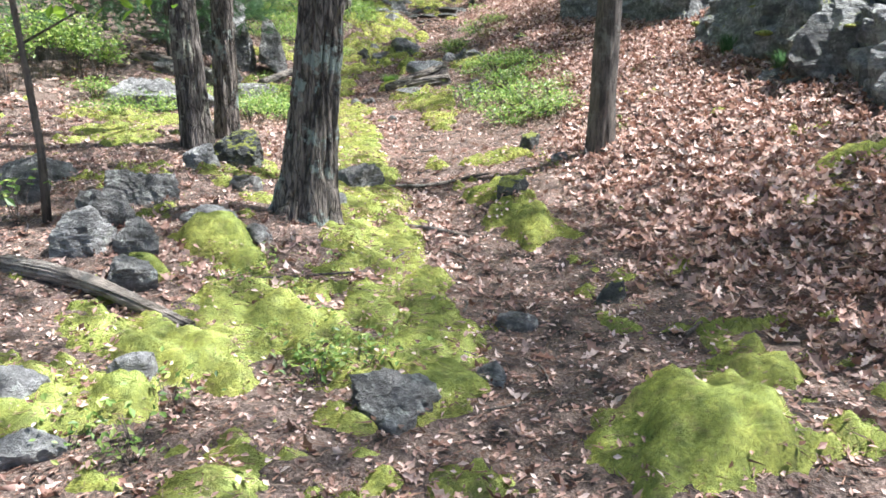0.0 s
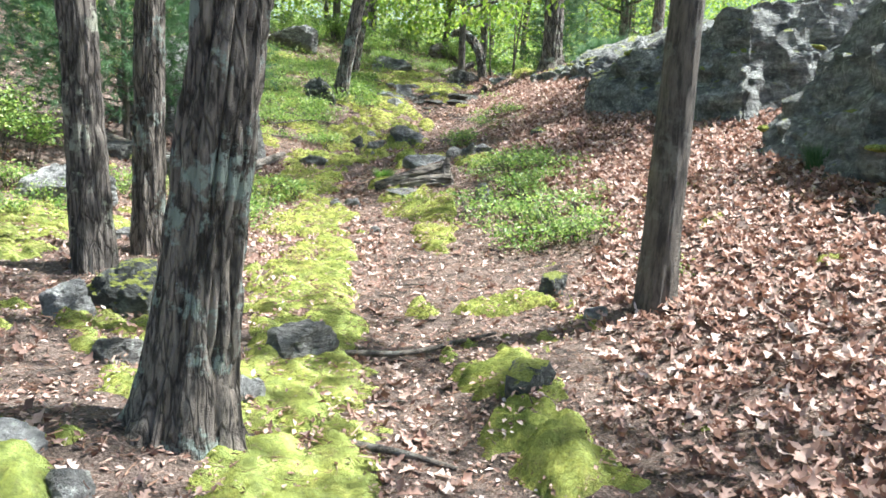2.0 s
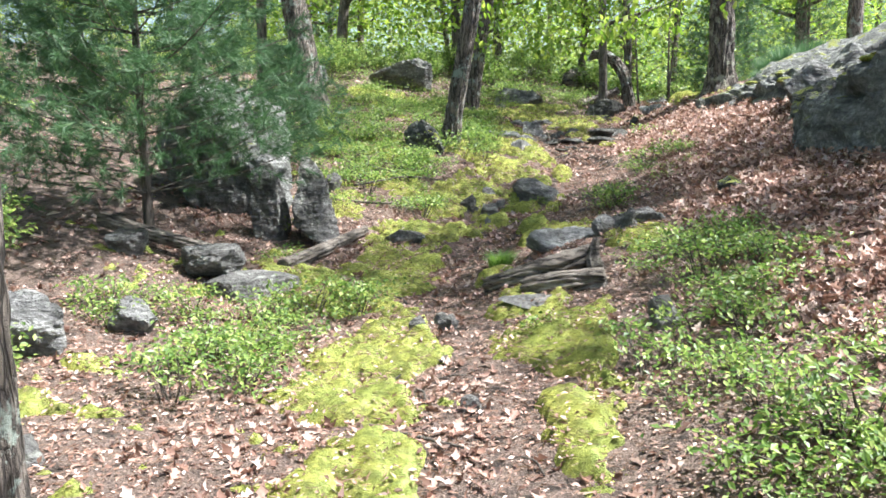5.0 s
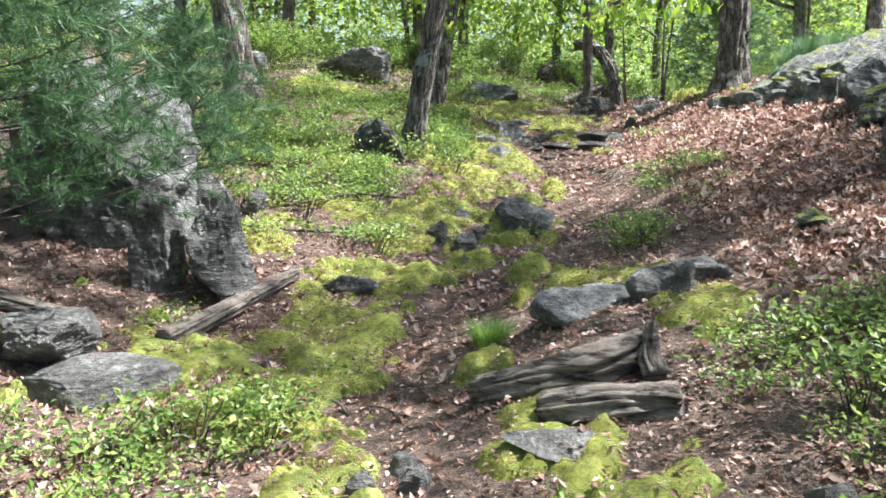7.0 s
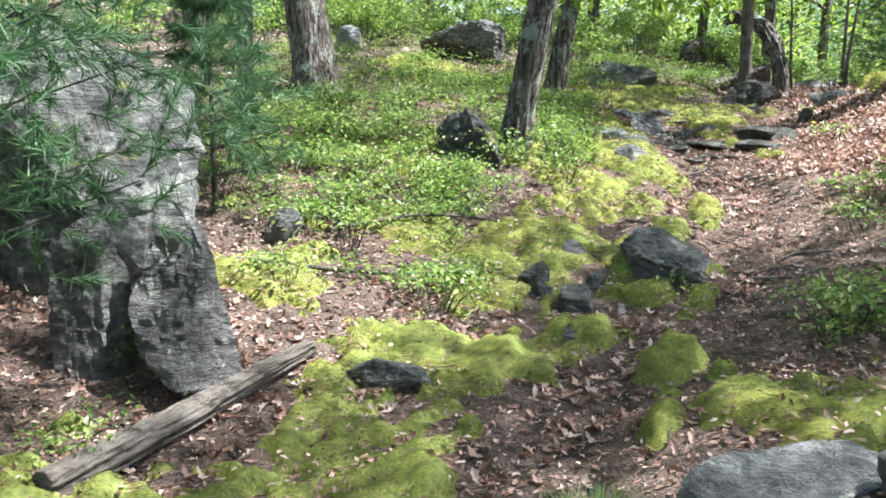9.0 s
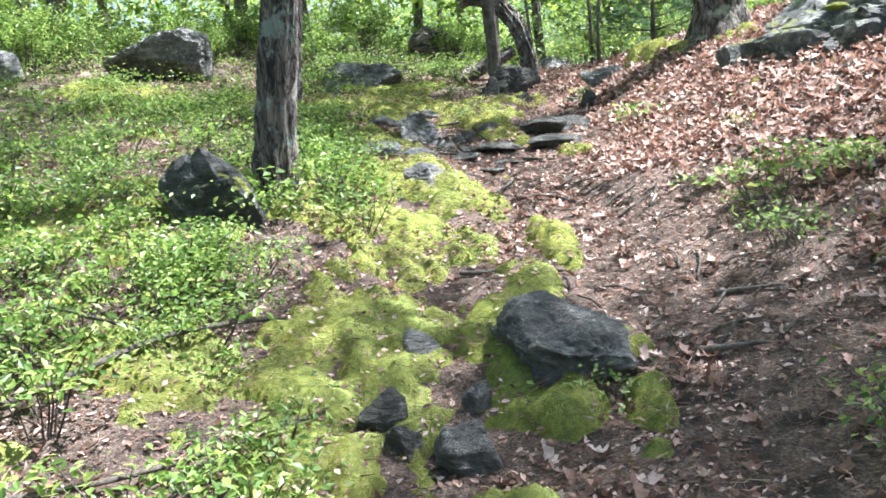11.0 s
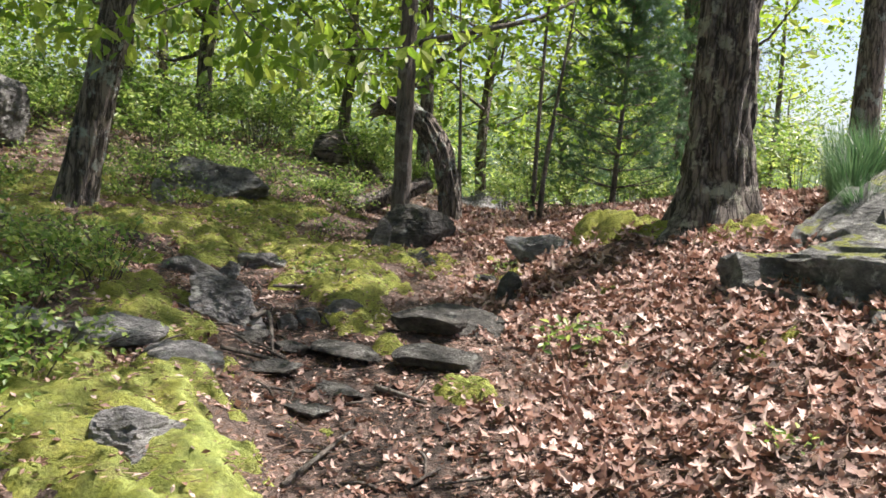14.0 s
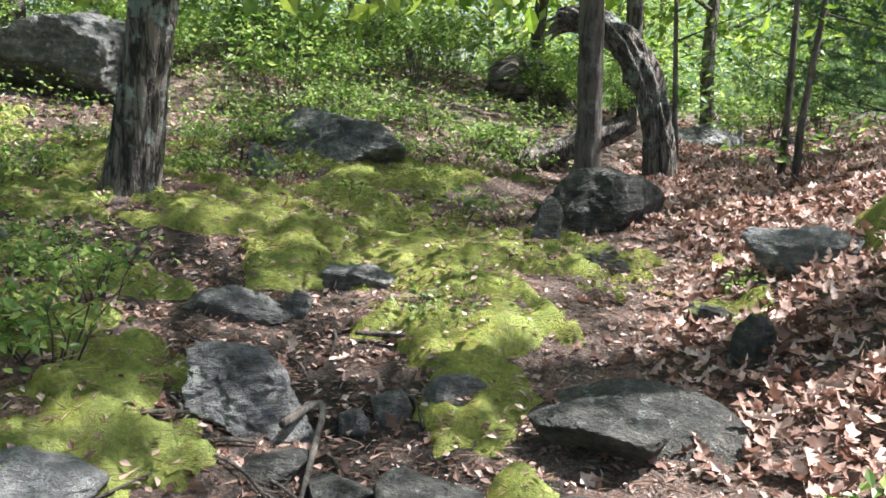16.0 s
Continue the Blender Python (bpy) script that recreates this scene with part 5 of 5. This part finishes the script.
def leaf_litter():
    r = np.random.default_rng(51)
    x, y = scatter(128000, litter_cover, (-4.5, 3.6, 1.2, 25), 52)
    shapes = [lobed(r.uniform(-0.4, 1.5), r.uniform(-0.3, 1.2), r.uniform(-1.6, 1.6)) for _ in range(7)]
    z = gz(x, y) + r.uniform(0.004, 0.05, len(x)) * litter_cover(x, y) + 0.004
    kind = r.integers(0, 7, len(x))
    first = (np.hypot(x - 1.0, y - 4.2) < 1.3) & (x > 0.6)
    chosen = np.nonzero(first)[0][:300]
    rest = np.ones(len(x), bool)
    rest[chosen] = False
    pieces = []
    for k in range(7):
        m = rest & (kind == k)
        n = int(m.sum())
        pieces.append(strewn(shapes[k][0], shapes[k][1], np.stack([x, y, z], -1)[m], turned(n, r, 0.66), r.uniform(0.05, 0.1, n)))
    v, f = joined(pieces)
    bed = tagged(new("leaf_litter", mesh_np("leaf_litter", v, f, DRYLEAF)), "thick litter of dry curled brown oak leaves", "leaf litter", kind="stuff")
    meshes = [mesh_np("dead_leaf", shapes[k][0], shapes[k][1], DRYLEAF) for k in range(7)]
    for i in chosen:
        ob = part("dead_leaf", meshes[kind[i]], bed)
        s = r.uniform(0.06, 0.12)
        ob.matrix_world = pose(x[i], y[i], z[i], r.uniform(-40, 40), r.uniform(-40, 40), r.uniform(0, 360)) @ Matrix.Scale(s, 4)


def needle_litter():
    r = np.random.default_rng(53)
    x, y = scatter(120000, lambda a, b: np.clip(1.1 - 0.28 * trail_gap(a, b) - 1.2 * np.clip(moss_cover(a, b), 0, 1), 0.4, 1) * np.clip((12 - np.abs(b - 12)) * 0.5, 0, 1), (-3.6, 2.4, 1.4, 22), 54)
    n = len(x)
    az = r.uniform(0, 6.28, n)
    w = np.stack([np.cos(az), np.sin(az), r.uniform(-0.15, 0.3, n)], -1)
    s = np.stack([-np.sin(az), np.cos(az), np.zeros(n)], -1)
    ln = (0.03 + 0.05 * r.uniform(0, 1, n) ** 2)[:, None]
    wd = (0.0012 + 0.0025 * r.uniform(0, 1, n) ** 6)[:, None]
    p = np.stack([x, y, gz(x, y) + 0.006 + 1.3 * moss_lift(x, y)], -1)
    v = np.stack([p - s * wd, p + s * wd, p + w * ln + np.array([0, 0, 1]) * wd, p + np.array([0, 0, 2]) * wd], 1)
    f = np.array([(0, 1, 2), (1, 3, 2), (3, 0, 2)])[None] + (np.arange(n) * 4)[:, None, None]
    ob = new("needle_litter", mesh_np("needle_litter", v.reshape(-1, 3), f.reshape(-1, 3), DRYNEEDLE, False))
    return tagged(ob, "fallen pine needles and fine twigs on the soil", "needle litter", kind="stuff")


def crumbs(n, cover, name, label, mats, lo, hi, seed, lift, flat, box):
    r = np.random.default_rng(seed)
    x, y = scatter(n, cover, box, seed + 1)
    k = len(x)
    v, f = strewn(SMALL, SMALL_F, np.stack([x, y, gz(x, y) + lift(x, y)], -1), turned(k, r, flat), r.uniform(lo, hi, k))
    return tagged(new(name, mesh_np(name, v, f, mats, False)), label, name.replace("_", " "), kind="stuff")


def undergrowth(n, box, cover, height, leaf, seed, label):
    """Countless small leaves over the ground between the shrubs."""
    r = np.random.default_rng(seed)
    x, y = scatter(n, cover, box, seed + 1)
    k = len(x)
    top = height * np.clip(2.6 * (fbm(x * 1.7, y * 1.7, 0, seed) - 0.25), 0.15, 1.3)
    p = np.stack([x, y, gz(x, y) + 0.03 + top * np.sqrt(r.uniform(0, 1, k))], -1)
    v, f = strewn(SMALL, SMALL_F, p, turned(k, r, 0.66), r.uniform(0.7, 1.3, k) * leaf)
    return tagged(new("undergrowth", mesh_np("undergrowth", v, f, SHRUBLEAF, False)), label, "undergrowth", kind="stuff")


def slope_cover(x, y):
    a = np.clip((-1.75 - x) * 1.2, 0, 1) * np.clip((y - 13.8) * 0.8, 0, 1) * np.clip(4.5 * (fbm(x * 1.1, y * 1.1, 0, 131) - 0.36), 0, 1)
    b = np.clip((y - 21.6) * 0.9, 0, 1) * np.clip((0.2 + 0.12 * (y - 22) - x) * 2, 0, 1)
    return np.maximum(a, b) * np.clip((np.hypot(x + 2.14, y - 20.55) - 0.3) * 5, 0, 1)


def far_cover(x, y):
    return np.where((x > -6.2) & (x < 6.0) & (y < 26), 0, 1) * np.clip(4 * (fbm(x * 0.5, y * 0.5, 0, 141) - 0.3), 0.1, 1) * (np.abs(x - 1.6) > 0.5)


undergrowth(42000, (-6.5, 3.5, 13.8, 28), slope_cover, 0.2, 0.042, 133, "low green blueberry undergrowth over the mossy slope")
undergrowth(36000, (-24, 20, 0, 48), far_cover, 0.6, 0.11, 143, "green undergrowth of the surrounding woods")
undergrowth(30000, (-18, 14, 27, 46), lambda x, y: np.clip(4 * (fbm(x * 0.4, y * 0.4, 0, 161) - 0.3), 0.05, 1), 3.2, 0.17, 163, "leafy saplings crowding the woods behind the ridge")
needle_litter()
crumbs(190000, lambda x, y: np.clip(1 - 1.5 * np.clip(moss_cover(x, y), 0, 1), 0.5, 1) * (0.45 + 0.55 * np.clip(3.5 * (fbm(x * 2, y * 2, 0, 91) - 0.35), 0, 1)), "leaf_crumbs", "broken bits of brown leaves on the soil", DRYLEAF, 0.012, 0.042, 95, lambda x, y: 0.006 + 1.3 * moss_lift(x, y), 0.7, (-4.0, 2.6, 1.4, 23))
leaf_litter()
crumbs(60000, lambda x, y: np.where((x > -4.2) & (x < 3.4) & (y > 1.3) & (y < 24), 0.0, 0.25 + 0.75 * np.clip(3 * (fbm(x * 0.6, y * 0.6, 0, 151) - 0.3), 0, 1)), "woodland_litter", "brown fallen leaves under the surrounding trees", DRYLEAF, 0.07, 0.14, 153, lambda x, y: 0.02 + 0 * x, 0.75, (-15, 12, -4, 34))
crumbs(230000, lambda x, y: np.clip(moss_cover(x, y) * 6, 0, 1), "moss_shoots", "fine upright shoots of the moss cushions", MOSS, 0.008, 0.018, 97, lambda x, y: 0.02 + 0 * x, 0.1, (-2.6, 1.6, 1.6, 21))
for ob in list(bpy.data.objects):
    if "used" in ob:
        del ob["used"]
